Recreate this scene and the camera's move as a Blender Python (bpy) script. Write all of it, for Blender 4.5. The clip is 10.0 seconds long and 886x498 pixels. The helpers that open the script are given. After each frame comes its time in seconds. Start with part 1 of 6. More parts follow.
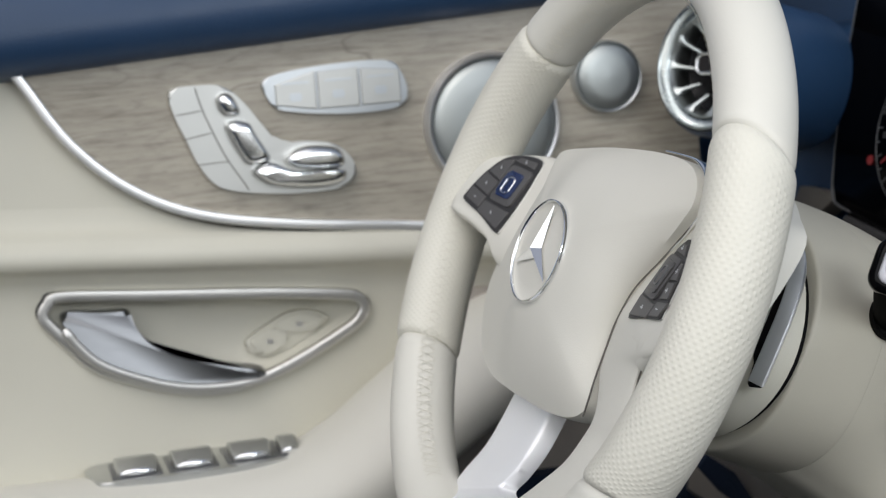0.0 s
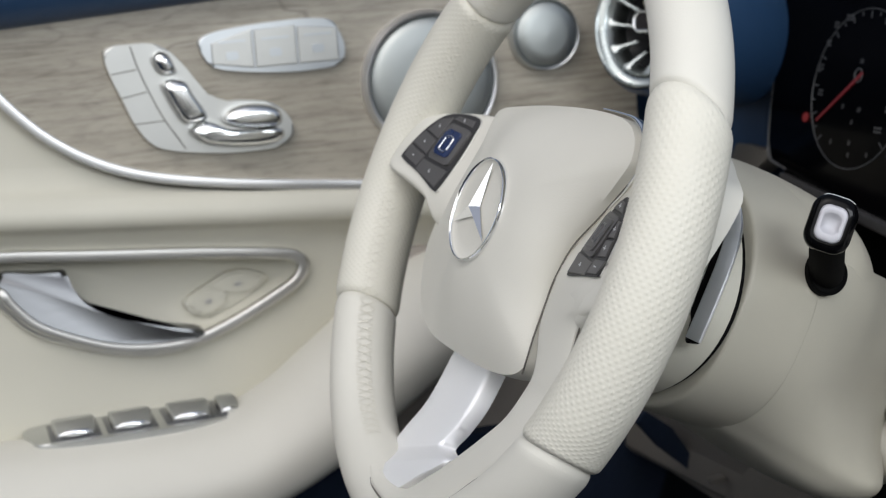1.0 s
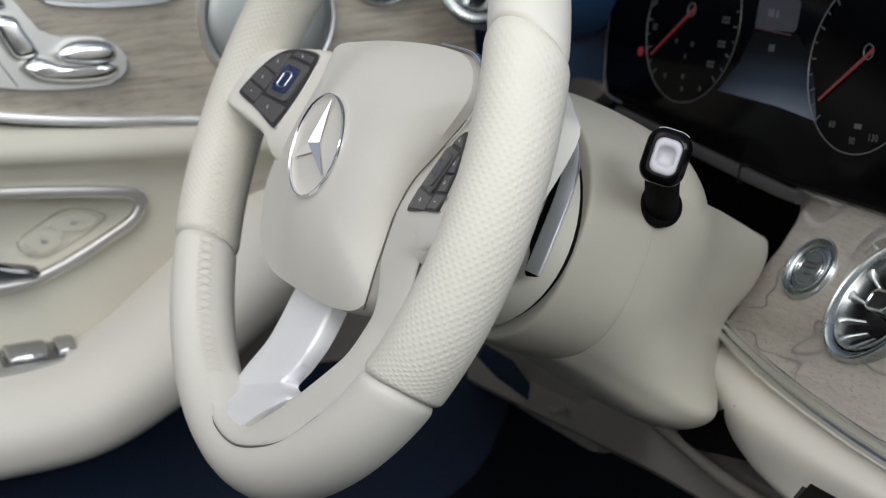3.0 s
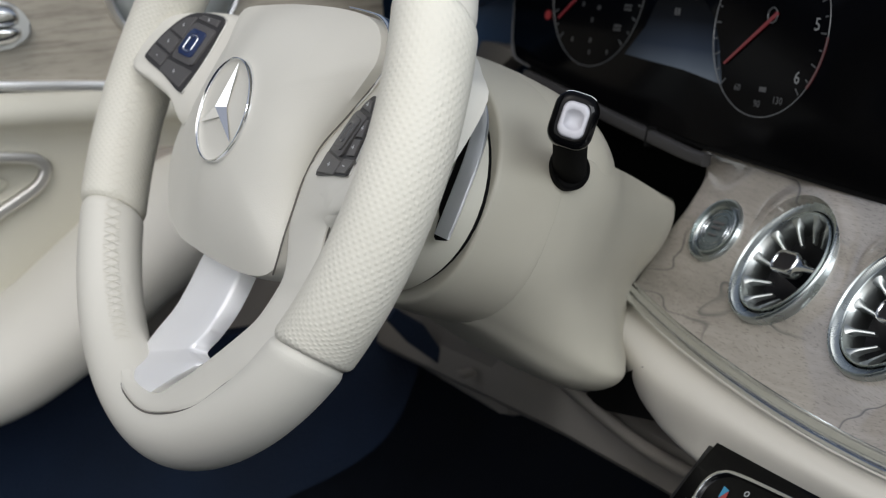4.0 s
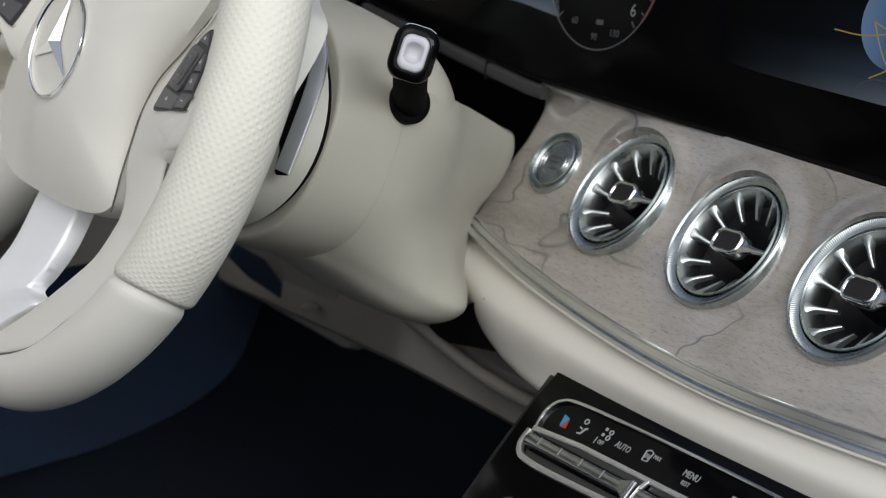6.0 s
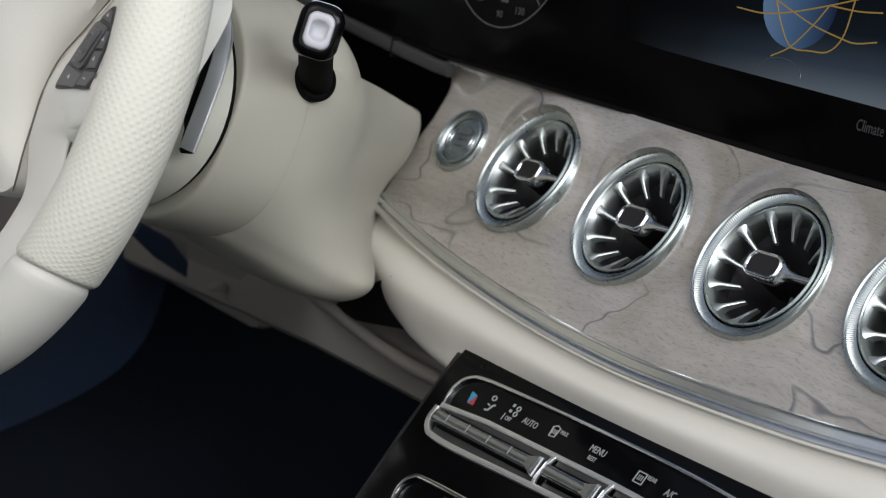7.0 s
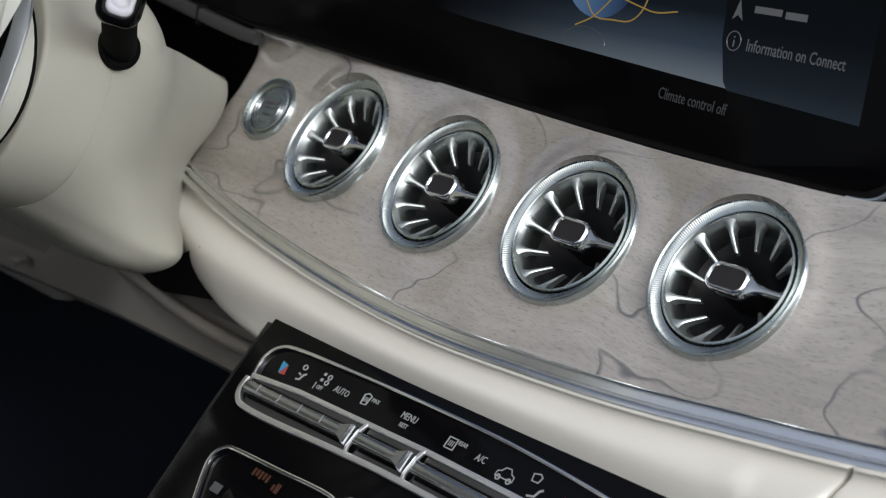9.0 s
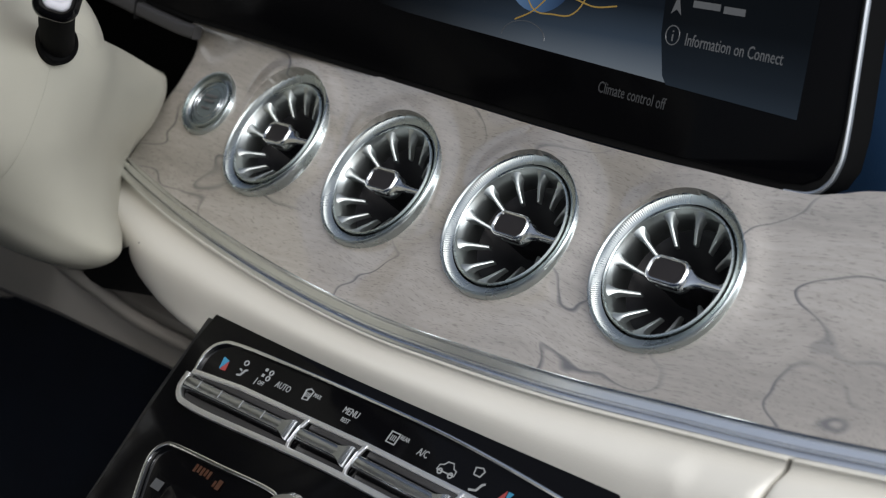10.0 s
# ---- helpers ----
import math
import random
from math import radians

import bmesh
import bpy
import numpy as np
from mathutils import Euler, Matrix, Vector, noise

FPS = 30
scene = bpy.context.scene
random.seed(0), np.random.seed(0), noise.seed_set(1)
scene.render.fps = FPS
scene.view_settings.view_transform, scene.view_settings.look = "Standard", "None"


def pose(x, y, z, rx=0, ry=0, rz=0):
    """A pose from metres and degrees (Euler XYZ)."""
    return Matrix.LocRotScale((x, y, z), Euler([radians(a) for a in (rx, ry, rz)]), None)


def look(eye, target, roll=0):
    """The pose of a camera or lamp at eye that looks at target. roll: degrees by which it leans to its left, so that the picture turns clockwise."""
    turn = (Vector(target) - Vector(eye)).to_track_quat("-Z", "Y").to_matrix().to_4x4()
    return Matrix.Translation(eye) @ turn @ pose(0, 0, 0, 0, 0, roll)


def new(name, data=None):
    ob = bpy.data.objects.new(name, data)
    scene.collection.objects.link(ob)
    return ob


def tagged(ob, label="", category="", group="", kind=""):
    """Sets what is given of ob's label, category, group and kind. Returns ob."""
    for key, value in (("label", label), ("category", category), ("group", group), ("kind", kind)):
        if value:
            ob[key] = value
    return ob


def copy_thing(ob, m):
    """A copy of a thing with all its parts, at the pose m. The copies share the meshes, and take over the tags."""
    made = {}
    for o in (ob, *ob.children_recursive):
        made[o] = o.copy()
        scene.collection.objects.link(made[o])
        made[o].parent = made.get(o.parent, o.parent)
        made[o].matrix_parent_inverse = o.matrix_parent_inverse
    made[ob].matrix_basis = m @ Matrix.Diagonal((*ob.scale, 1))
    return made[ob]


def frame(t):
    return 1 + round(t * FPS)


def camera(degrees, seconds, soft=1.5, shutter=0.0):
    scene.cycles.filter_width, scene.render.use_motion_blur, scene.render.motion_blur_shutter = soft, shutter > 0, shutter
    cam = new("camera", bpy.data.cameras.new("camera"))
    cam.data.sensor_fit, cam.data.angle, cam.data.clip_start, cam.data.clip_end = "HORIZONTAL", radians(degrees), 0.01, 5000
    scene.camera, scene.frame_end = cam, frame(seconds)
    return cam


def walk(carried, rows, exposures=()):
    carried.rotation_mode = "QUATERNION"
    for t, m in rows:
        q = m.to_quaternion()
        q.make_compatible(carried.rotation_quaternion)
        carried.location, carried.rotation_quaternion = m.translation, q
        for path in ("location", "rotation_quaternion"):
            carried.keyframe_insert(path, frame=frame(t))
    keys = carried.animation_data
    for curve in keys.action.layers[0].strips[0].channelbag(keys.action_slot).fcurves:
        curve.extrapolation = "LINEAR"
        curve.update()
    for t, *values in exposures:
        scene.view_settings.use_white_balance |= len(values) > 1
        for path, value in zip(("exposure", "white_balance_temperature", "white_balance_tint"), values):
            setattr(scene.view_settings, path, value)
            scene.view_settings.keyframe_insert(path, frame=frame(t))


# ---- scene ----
EYE = (0.4904, -0.2944, 0.8101)
cam = camera(29.3, 10.0, soft=1.2)
cam.data.dof.use_dof, cam.data.dof.focus_distance, cam.data.dof.aperture_fstop = True, 0.845, 12.0
ROWS = [
    (0.0, 81.321, 4.354, 74.735),
    (0.5, 80.658, 4.293, 73.879),
    (1.0, 79.763, 4.331, 72.635),
    (1.5, 79.14, 4.288, 71.486),
    (2.0, 78.406, 4.253, 70.238),
    (2.5, 77.813, 4.129, 68.772),
    (4.0, 75.784, 3.635, 64.115),
    (4.5, 75.052, 3.49, 62.732),
    (5.0, 74.391, 3.258, 61.386),
    (6.5, 72.771, 2.62, 57.307),
    (7.0, 72.357, 2.257, 55.664),
    (7.5, 71.95, 1.893, 53.992),
    (8.0, 71.561, 1.532, 52.341),
    (8.5, 71.25, 1.213, 50.726),
    (9.0, 71.123, 0.838, 49.362),
    (9.5, 71.044, 0.644, 48.214),
    (10.0, 70.916, 0.442, 47.392),
]
walk(cam, [(t, pose(*EYE, rx, ry, rz)) for t, rx, ry, rz in ROWS],
     exposures=((0.0, -0.30, 6400, 10), (3.0, -0.33, 6400, 10), (5.0, -0.32, 6400, 10), (8.0, -0.22, 6380, 10), (10.0, -0.15, 6380, 10)))

# ---- light ----
world = bpy.data.worlds.new("sky")
scene.world = world
world.use_nodes = True
wn = world.node_tree.nodes
sky = wn.new("ShaderNodeTexSky")
sky.sky_type, sky.sun_disc, sky.sun_elevation, sky.sun_rotation = "NISHITA", False, radians(50), radians(129)
sky.air_density, sky.dust_density, sky.ozone_density = 1.0, 3.0, 1.0
haze = wn.new("ShaderNodeHueSaturation")
haze.inputs["Saturation"].default_value = 0.54
world.node_tree.links.new(sky.outputs[0], haze.inputs["Color"])
world.node_tree.links.new(haze.outputs[0], wn["Background"].inputs[0])
wn["Background"].inputs[1].default_value = 0.15
sun = new("sun", bpy.data.lights.new("sun", "SUN"))
sun.data.energy, sun.data.angle, sun.data.color = 1.16, radians(75), (1.0, 0.99, 0.965)
sun.matrix_world = look((1.6, -1.3, 2.4), (-0.3, 0.1, 0.6))


# unseen area lamp added on the passenger side to brighten the dash's right
dash_fill_light = new("dash_fill_light", bpy.data.lights.new("dash_fill_light", "AREA"))
dash_fill_light.data.shape, dash_fill_light.data.size, dash_fill_light.data.size_y = "RECTANGLE", 0.60, 0.30
dash_fill_light.data.energy, dash_fill_light.data.color = 7.0, (0.94, 0.97, 1.0)
dash_fill_light.matrix_world = look((0.80, 0.20, 1.02), (0.20, 0.24, 0.46))


# ---- materials ----
def material(name, color, rough=0.5, metal=0.0, coat=0.0):
    m = bpy.data.materials.new(name)
    m.use_nodes = True
    b = m.node_tree.nodes["Principled BSDF"]
    b.inputs["Base Color"].default_value = (*color, 1)
    b.inputs["Roughness"].default_value = rough
    b.inputs["Metallic"].default_value = metal
    b.inputs["Coat Weight"].default_value = coat
    b.inputs["Coat Roughness"].default_value = 0.04
    return m


def node(m, kind, **values):
    n = m.node_tree.nodes.new(kind)
    for key, value in values.items():
        n.inputs[key].default_value = value
    return n


def link(m, a, b):
    m.node_tree.links.new(a, b)


def bsdf(m):
    return m.node_tree.nodes["Principled BSDF"]


def coords(m, scale, kind="Object"):
    c, s = m.node_tree.nodes.new("ShaderNodeTexCoord"), m.node_tree.nodes.new("ShaderNodeMapping")
    s.inputs["Scale"].default_value = scale
    link(m, c.outputs[kind], s.inputs["Vector"])
    return s.outputs["Vector"]


def ramp(m, source, stops):
    r = m.node_tree.nodes.new("ShaderNodeValToRGB")
    while len(r.color_ramp.elements) < len(stops):
        r.color_ramp.elements.new(0.5)
    for e, (at, color) in zip(r.color_ramp.elements, stops):
        e.position, e.color = at, (*color, 1)
    link(m, source, r.inputs["Fac"])
    return r.outputs["Color"]


def bump(m, height, strength, distance, under=None):
    b = node(m, "ShaderNodeBump", Strength=strength, Distance=distance)
    link(m, height, b.inputs["Height"])
    if under:
        link(m, under, b.inputs["Normal"])
    link(m, b.outputs["Normal"], bsdf(m).inputs["Normal"])
    return b.outputs["Normal"]


def leather(name, light, dark, rough=0.5, grain=1100.0, relief=0.11):
    """Grained leather: a cell grain, soft creases and faint handling stains."""
    m = material(name, light, rough)
    v = coords(m, (1, 1, 1))
    cells = node(m, "ShaderNodeTexVoronoi", Scale=grain)
    soft = node(m, "ShaderNodeTexNoise", Scale=38.0, Detail=5.0)
    big = node(m, "ShaderNodeTexNoise", Scale=6.0, Detail=3.0)
    for n in (cells, soft, big):
        link(m, v, n.inputs["Vector"])
    link(m, ramp(m, big.outputs["Fac"], [(0.3, dark), (0.7, light)]), bsdf(m).inputs["Base Color"])
    first = bump(m, cells.outputs["Distance"], relief, 0.0004)
    bump(m, soft.outputs["Fac"], 0.12, 0.001, first)
    rr = m.node_tree.nodes.new("ShaderNodeMapRange")
    rr.inputs["To Min"].default_value, rr.inputs["To Max"].default_value = rough - 0.06, rough + 0.08
    link(m, soft.outputs["Fac"], rr.inputs["Value"])
    link(m, rr.outputs["Result"], bsdf(m).inputs["Roughness"])
    return m


def dimpled(name, light, dark):
    """Grip leather with rows of small raised dots, laid out along the rim by its UV."""
    m = material(name, light, 0.52)
    v = coords(m, (1, 1, 1), "UV")
    cells = node(m, "ShaderNodeTexVoronoi", Scale=1.0, Randomness=0.0)
    link(m, v, cells.inputs["Vector"])
    dots = ramp(m, cells.outputs["Distance"], [(0.10, (1, 1, 1)), (0.42, (0, 0, 0))])
    grain = node(m, "ShaderNodeTexNoise", Scale=700.0, Detail=3.0)
    big = node(m, "ShaderNodeTexNoise", Scale=14.0, Detail=3.0)
    ob = coords(m, (1, 1, 1))
    link(m, ob, grain.inputs["Vector"])
    link(m, ob, big.inputs["Vector"])
    link(m, ramp(m, big.outputs["Fac"], [(0.3, dark), (0.7, light)]), bsdf(m).inputs["Base Color"])
    first = bump(m, dots, 0.30, 0.0007)
    bump(m, grain.outputs["Fac"], 0.15, 0.0003, first)
    return m


def veneer(name, pale, mid, vein, axis=0, coat=0.35):
    """Grey-brown open-pored veneer under lacquer: fine pores, broad figure and dark wandering veins."""
    m = material(name, mid, 0.38, 0, coat)
    s = [9.0, 9.0, 9.0]
    s[axis] = 1.6
    v = coords(m, tuple(s))
    warp = node(m, "ShaderNodeTexNoise", Scale=1.1, Detail=3.0)
    link(m, v, warp.inputs["Vector"])
    mix = m.node_tree.nodes.new("ShaderNodeMixRGB")
    mix.blend_type, mix.inputs["Fac"].default_value = "ADD", 0.55
    link(m, v, mix.inputs["Color1"])
    link(m, warp.outputs["Color"], mix.inputs["Color2"])
    figure = node(m, "ShaderNodeTexNoise", Scale=1.6, Detail=8.0, Roughness=0.62)
    link(m, mix.outputs["Color"], figure.inputs["Vector"])
    base = ramp(m, figure.outputs["Fac"], [(0.28, tuple(0.80 * c for c in mid)), (0.40, mid), (0.52, pale), (0.64, mid), (0.74, tuple(0.76 * c for c in mid))])
    q = [16.0, 16.0, 16.0]
    q[axis] = 3.2
    bend = node(m, "ShaderNodeTexNoise", Scale=0.55, Detail=4.0, Roughness=0.5, Distortion=0.25)
    link(m, coords(m, tuple(q)), bend.inputs["Vector"])
    dark3, light3, half3 = (0, 0, 0), (1, 1, 1), (0.62, 0.62, 0.62)
    band = ramp(m, bend.outputs["Fac"], [(0.436, dark3), (0.440, half3), (0.442, dark3), (0.4960, dark3), (0.500, light3), (0.5018, dark3), (0.560, dark3), (0.563, half3), (0.5645, dark3)])
    p = [420.0, 420.0, 420.0]
    p[axis] = 60.0
    pores = node(m, "ShaderNodeTexNoise", Scale=1.0, Detail=4.0, Roughness=0.7)
    link(m, coords(m, tuple(p)), pores.inputs["Vector"])
    dark = ramp(m, pores.outputs["Fac"], [(0.28, (0.62, 0.62, 0.62)), (0.50, (1, 1, 1))])
    over = m.node_tree.nodes.new("ShaderNodeMixRGB")
    over.blend_type, over.inputs["Fac"].default_value = "MULTIPLY", 0.75
    link(m, base, over.inputs["Color1"])
    link(m, dark, over.inputs["Color2"])
    f = [300.0, 300.0, 300.0]
    f[axis] = 16.0
    fibre = node(m, "ShaderNodeTexNoise", Scale=1.0, Detail=5.0, Roughness=0.6, Distortion=0.4)
    link(m, coords(m, tuple(f)), fibre.inputs["Vector"])
    streak = m.node_tree.nodes.new("ShaderNodeMixRGB")
    streak.blend_type, streak.inputs["Fac"].default_value = "MULTIPLY", 1.0
    link(m, over.outputs["Color"], streak.inputs["Color1"])
    link(m, ramp(m, fibre.outputs["Fac"], [(0.30, (0.70, 0.69, 0.68)), (0.50, (1, 1, 1)), (0.68, (1.08, 1.08, 1.08))]), streak.inputs["Color2"])
    veins = m.node_tree.nodes.new("ShaderNodeMixRGB")
    veins.inputs["Color2"].default_value = (*vein, 1)
    soft = m.node_tree.nodes.new("ShaderNodeMath")
    soft.operation, soft.inputs[1].default_value = "MULTIPLY", 0.66
    link(m, band, soft.inputs[0])
    link(m, soft.outputs[0], veins.inputs["Fac"])
    link(m, streak.outputs["Color"], veins.inputs["Color1"])
    link(m, veins.outputs["Color"], bsdf(m).inputs["Base Color"])
    bump(m, pores.outputs["Fac"], 0.10, 0.0002)
    return m


def lacquered_veneer(name, pale, mid, vein):
    """Grey-brown figured veneer under high-gloss lacquer: soft tone changes, short dark pores along the wandering grain, and thin contour-like veins."""
    m = material(name, mid, 0.42, 0, 1.0)
    bsdf(m).inputs["Coat IOR"].default_value = 2.2
    bsdf(m).inputs["Coat Roughness"].default_value = 0.025
    v = coords(m, (1, 1, 1))
    warp = node(m, "ShaderNodeTexNoise", Scale=7.0, Detail=2.0)
    link(m, v, warp.inputs["Vector"])
    centre = m.node_tree.nodes.new("ShaderNodeVectorMath")
    centre.operation, centre.inputs[1].default_value = "MULTIPLY_ADD", (0.05, 0.05, 0.05)
    link(m, warp.outputs["Color"], centre.inputs[0])
    link(m, v, centre.inputs[2])

    def stretched(scale):
        s = m.node_tree.nodes.new("ShaderNodeMapping")
        s.inputs["Scale"].default_value = scale
        s.inputs["Rotation"].default_value = (0.0, 0.12, 0.10)
        s.inputs["Location"].default_value = (3.7, 1.3, 5.1)
        link(m, centre.outputs[0], s.inputs["Vector"])
        return s.outputs["Vector"]

    def noise_of(vector, **values):
        n = node(m, "ShaderNodeTexNoise", **values)
        link(m, vector, n.inputs["Vector"])
        return n.outputs["Fac"]

    def over(kind, amount, low, high):
        x = m.node_tree.nodes.new("ShaderNodeMixRGB")
        x.blend_type, x.inputs["Fac"].default_value = kind, amount
        link(m, low, x.inputs["Color1"])
        link(m, high, x.inputs["Color2"])
        return x.outputs["Color"]

    tone = ramp(m, noise_of(stretched((5, 16, 16)), Scale=1.0, Detail=6.0, Roughness=0.6), [(0.30, tuple(0.86 * c for c in mid)), (0.46, mid), (0.60, pale), (0.74, mid)])
    fibre = ramp(m, noise_of(stretched((26, 420, 420)), Scale=1.0, Detail=3.0, Roughness=0.6), [(0.30, (0.86, 0.855, 0.85)), (0.55, (1, 1, 1)), (0.70, (1.05, 1.05, 1.05))])
    pores = noise_of(stretched((210, 1500, 1500)), Scale=1.0, Detail=2.0, Roughness=0.5)
    dash_marks = ramp(m, pores, [(0.33, (0.50, 0.49, 0.48)), (0.43, (1, 1, 1))])
    patchy = noise_of(stretched((10, 22, 22)), Scale=1.0, Detail=2.0)
    wood = over("MULTIPLY", 0.62, over("MULTIPLY", 0.8, tone, fibre), dash_marks)
    # contour-like veins: thin lines at even heights of a slow, smooth field
    field = noise_of(stretched((5.2, 10.5, 10.5)), Scale=1.0, Detail=3.0, Roughness=0.42)
    times = m.node_tree.nodes.new("ShaderNodeMath")
    times.operation, times.inputs[1].default_value = "MULTIPLY", 8.5
    link(m, field, times.inputs[0])
    saw = m.node_tree.nodes.new("ShaderNodeMath")
    saw.operation = "FRACT"
    link(m, times.outputs[0], saw.inputs[0])
    line = ramp(m, saw.outputs[0], [(0.455, (0, 0, 0)), (0.492, (0.85, 0.85, 0.85)), (0.503, (0.85, 0.85, 0.85)), (0.520, (0, 0, 0))])
    strength = ramp(m, patchy, [(0.40, (0.12, 0.12, 0.12)), (0.60, (0.95, 0.95, 0.95))])
    fac = m.node_tree.nodes.new("ShaderNodeMath")
    fac.operation = "MULTIPLY"
    link(m, line, fac.inputs[0])
    link(m, strength, fac.inputs[1])
    veins = m.node_tree.nodes.new("ShaderNodeMixRGB")
    veins.inputs["Color2"].default_value = (*vein, 1)
    link(m, fac.outputs[0], veins.inputs["Fac"])
    link(m, wood, veins.inputs["Color1"])
    link(m, veins.outputs["Color"], bsdf(m).inputs["Base Color"])
    bump(m, pores, 0.06, 0.0002)
    return m


def metal(name, color, rough, brushed=0.0):
    m = material(name, color, rough, 1.0)
    n = node(m, "ShaderNodeTexNoise", Scale=1.0, Detail=3.0)
    link(m, coords(m, (60, 60, 900) if brushed else (50, 50, 50)), n.inputs["Vector"])
    rr = m.node_tree.nodes.new("ShaderNodeMapRange")
    rr.inputs["To Min"].default_value, rr.inputs["To Max"].default_value = max(0.02, rough - 0.05), rough + 0.07
    link(m, n.outputs["Fac"], rr.inputs["Value"])
    link(m, rr.outputs["Result"], bsdf(m).inputs["Roughness"])
    return m


def plastic(name, color, rough, coat=0.0, relief=0.1):
    m = material(name, color, rough, 0, coat)
    n = node(m, "ShaderNodeTexNoise", Scale=600.0, Detail=3.0)
    link(m, coords(m, (1, 1, 1)), n.inputs["Vector"])
    bump(m, n.outputs["Fac"], relief, 0.0003)
    return m


def carpet(name, light, dark):
    m = material(name, light, 0.95)
    v = coords(m, (1, 1, 1))
    n = node(m, "ShaderNodeTexNoise", Scale=420.0, Detail=4.0)
    b = node(m, "ShaderNodeTexNoise", Scale=9.0, Detail=3.0)
    link(m, v, n.inputs["Vector"])
    link(m, v, b.inputs["Vector"])
    link(m, ramp(m, b.outputs["Fac"], [(0.35, dark), (0.65, light)]), bsdf(m).inputs["Base Color"])
    bump(m, n.outputs["Fac"], 0.8, 0.002)
    return m


def glow(name, color, strength):
    m = material(name, (0.01, 0.01, 0.01), 0.3)
    bsdf(m).inputs["Emission Color"].default_value = (*color, 1)
    bsdf(m).inputs["Emission Strength"].default_value = strength
    return m


def shaded_screen(name, axis, stops, strength, side=None):
    """A lit display whose picture runs from one colour to another up the glass; side: brightness across it."""
    m = material(name, (0.002, 0.002, 0.002), 0.15)
    bsdf(m).inputs["Specular IOR Level"].default_value = 0.02
    sep = m.node_tree.nodes.new("ShaderNodeSeparateXYZ")
    link(m, coords(m, (1, 1, 1), "Generated"), sep.inputs[0])
    picture = ramp(m, sep.outputs[axis], stops)
    if side:
        mul = m.node_tree.nodes.new("ShaderNodeMixRGB")
        mul.blend_type, mul.inputs["Fac"].default_value = "MULTIPLY", 1.0
        link(m, picture, mul.inputs["Color1"])
        link(m, ramp(m, sep.outputs["X"], [(at, (v, v, v)) for at, v in side]), mul.inputs["Color2"])
        picture = mul.outputs["Color"]
    link(m, picture, bsdf(m).inputs["Emission Color"])
    bsdf(m).inputs["Emission Strength"].default_value = strength
    return m


CREAM = leather("cream_leather", (0.69, 0.675, 0.61), (0.635, 0.62, 0.555))
DASH_CREAM = leather("dash_leather", (0.600, 0.577, 0.518), (0.552, 0.530, 0.472))
CREAM_SOFT = leather("cream_vinyl", (0.615, 0.60, 0.515), (0.565, 0.55, 0.465), 0.55, 1400.0, 0.15)
GRIP = dimpled("dimpled_cream_leather", (0.69, 0.672, 0.59), (0.635, 0.617, 0.535))
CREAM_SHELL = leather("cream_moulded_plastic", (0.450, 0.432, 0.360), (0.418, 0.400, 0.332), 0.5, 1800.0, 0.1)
# Door front's shade behind the wheel is put into this darker vinyl colour.
SHADED_DOOR_CREAM = leather("shaded_cream_vinyl", (0.40, 0.365, 0.325), (0.37, 0.337, 0.30), 0.55, 1400.0, 0.15)
# Taupe base kept dark: the shade under the dash is put into it.
SHADED_TAUPE = plastic("shaded_taupe_plastic", (0.185, 0.169, 0.149), 0.55)
BRIGHT = metal("bright_satin_silver", (0.96, 0.965, 0.975), 0.60, 1.0)
bsdf(BRIGHT).inputs["Metallic"].default_value = 0.6
NAVY = leather("navy_leather", (0.019, 0.052, 0.118), (0.015, 0.042, 0.096), 0.42, 700.0, 0.3)
NAVY_CARPET = carpet("navy_carpet", (0.005, 0.016, 0.042), (0.003, 0.010, 0.026))
# Darker copy of the navy carpet; the footwell's shade is in its colour.
SHADED_CARPET = carpet("shaded_navy_carpet", (0.0045, 0.009, 0.019), (0.003, 0.006, 0.012))
WOOD = lacquered_veneer("dash_veneer", (0.335, 0.308, 0.272), (0.252, 0.230, 0.200), (0.044, 0.045, 0.050))
WOOD_DOOR = veneer("door_veneer", (0.42, 0.388, 0.322), (0.342, 0.312, 0.254), (0.175, 0.155, 0.126), 1, 0.5)
CHROME = metal("polished_chrome", (0.86, 0.87, 0.88), 0.07)
SATIN = metal("satin_aluminium", (0.80, 0.81, 0.83), 0.36, 1.0)
STEEL = metal("brushed_steel", (0.60, 0.63, 0.65), 0.33, 1.0)
BLACK = plastic("piano_black", (0.0022, 0.0022, 0.0026), 0.09, 0.0, 0.0)
DARK = plastic("black_plastic", (0.012, 0.012, 0.013), 0.45)
CHARCOAL = plastic("charcoal_switch_plastic", (0.080, 0.077, 0.076), 0.45)
PEARL = metal("pearl_silver_finish", (0.62, 0.625, 0.60), 0.45)
POLISH = metal("polished_silver", (0.76, 0.77, 0.765), 0.19)
RINGMETAL = metal("turned_aluminium", (0.50, 0.545, 0.54), 0.27)
END_CAP = metal("bright_lever_end", (0.42, 0.44, 0.46), 0.24)
LEVER = metal("dark_polished_lever", (0.46, 0.475, 0.485), 0.22)
CAP = plastic("grey_lever_end", (0.085, 0.087, 0.09), 0.30)
MESH = metal("matt_speaker_silver", (0.48, 0.51, 0.50), 0.50)
FRAME = metal("warm_satin_silver", (0.66, 0.65, 0.62), 0.40)
TRIM = metal("bright_trim_silver", (0.93, 0.93, 0.92), 0.38)
STRIP = metal("polished_strip_silver", (0.90, 0.905, 0.90), 0.22)
# Matt black for dark parts, and for shade painted into open gaps.
SHADOW = plastic("matt_black_and_shade", (0.004, 0.004, 0.004), 0.8)
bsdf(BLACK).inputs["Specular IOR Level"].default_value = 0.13
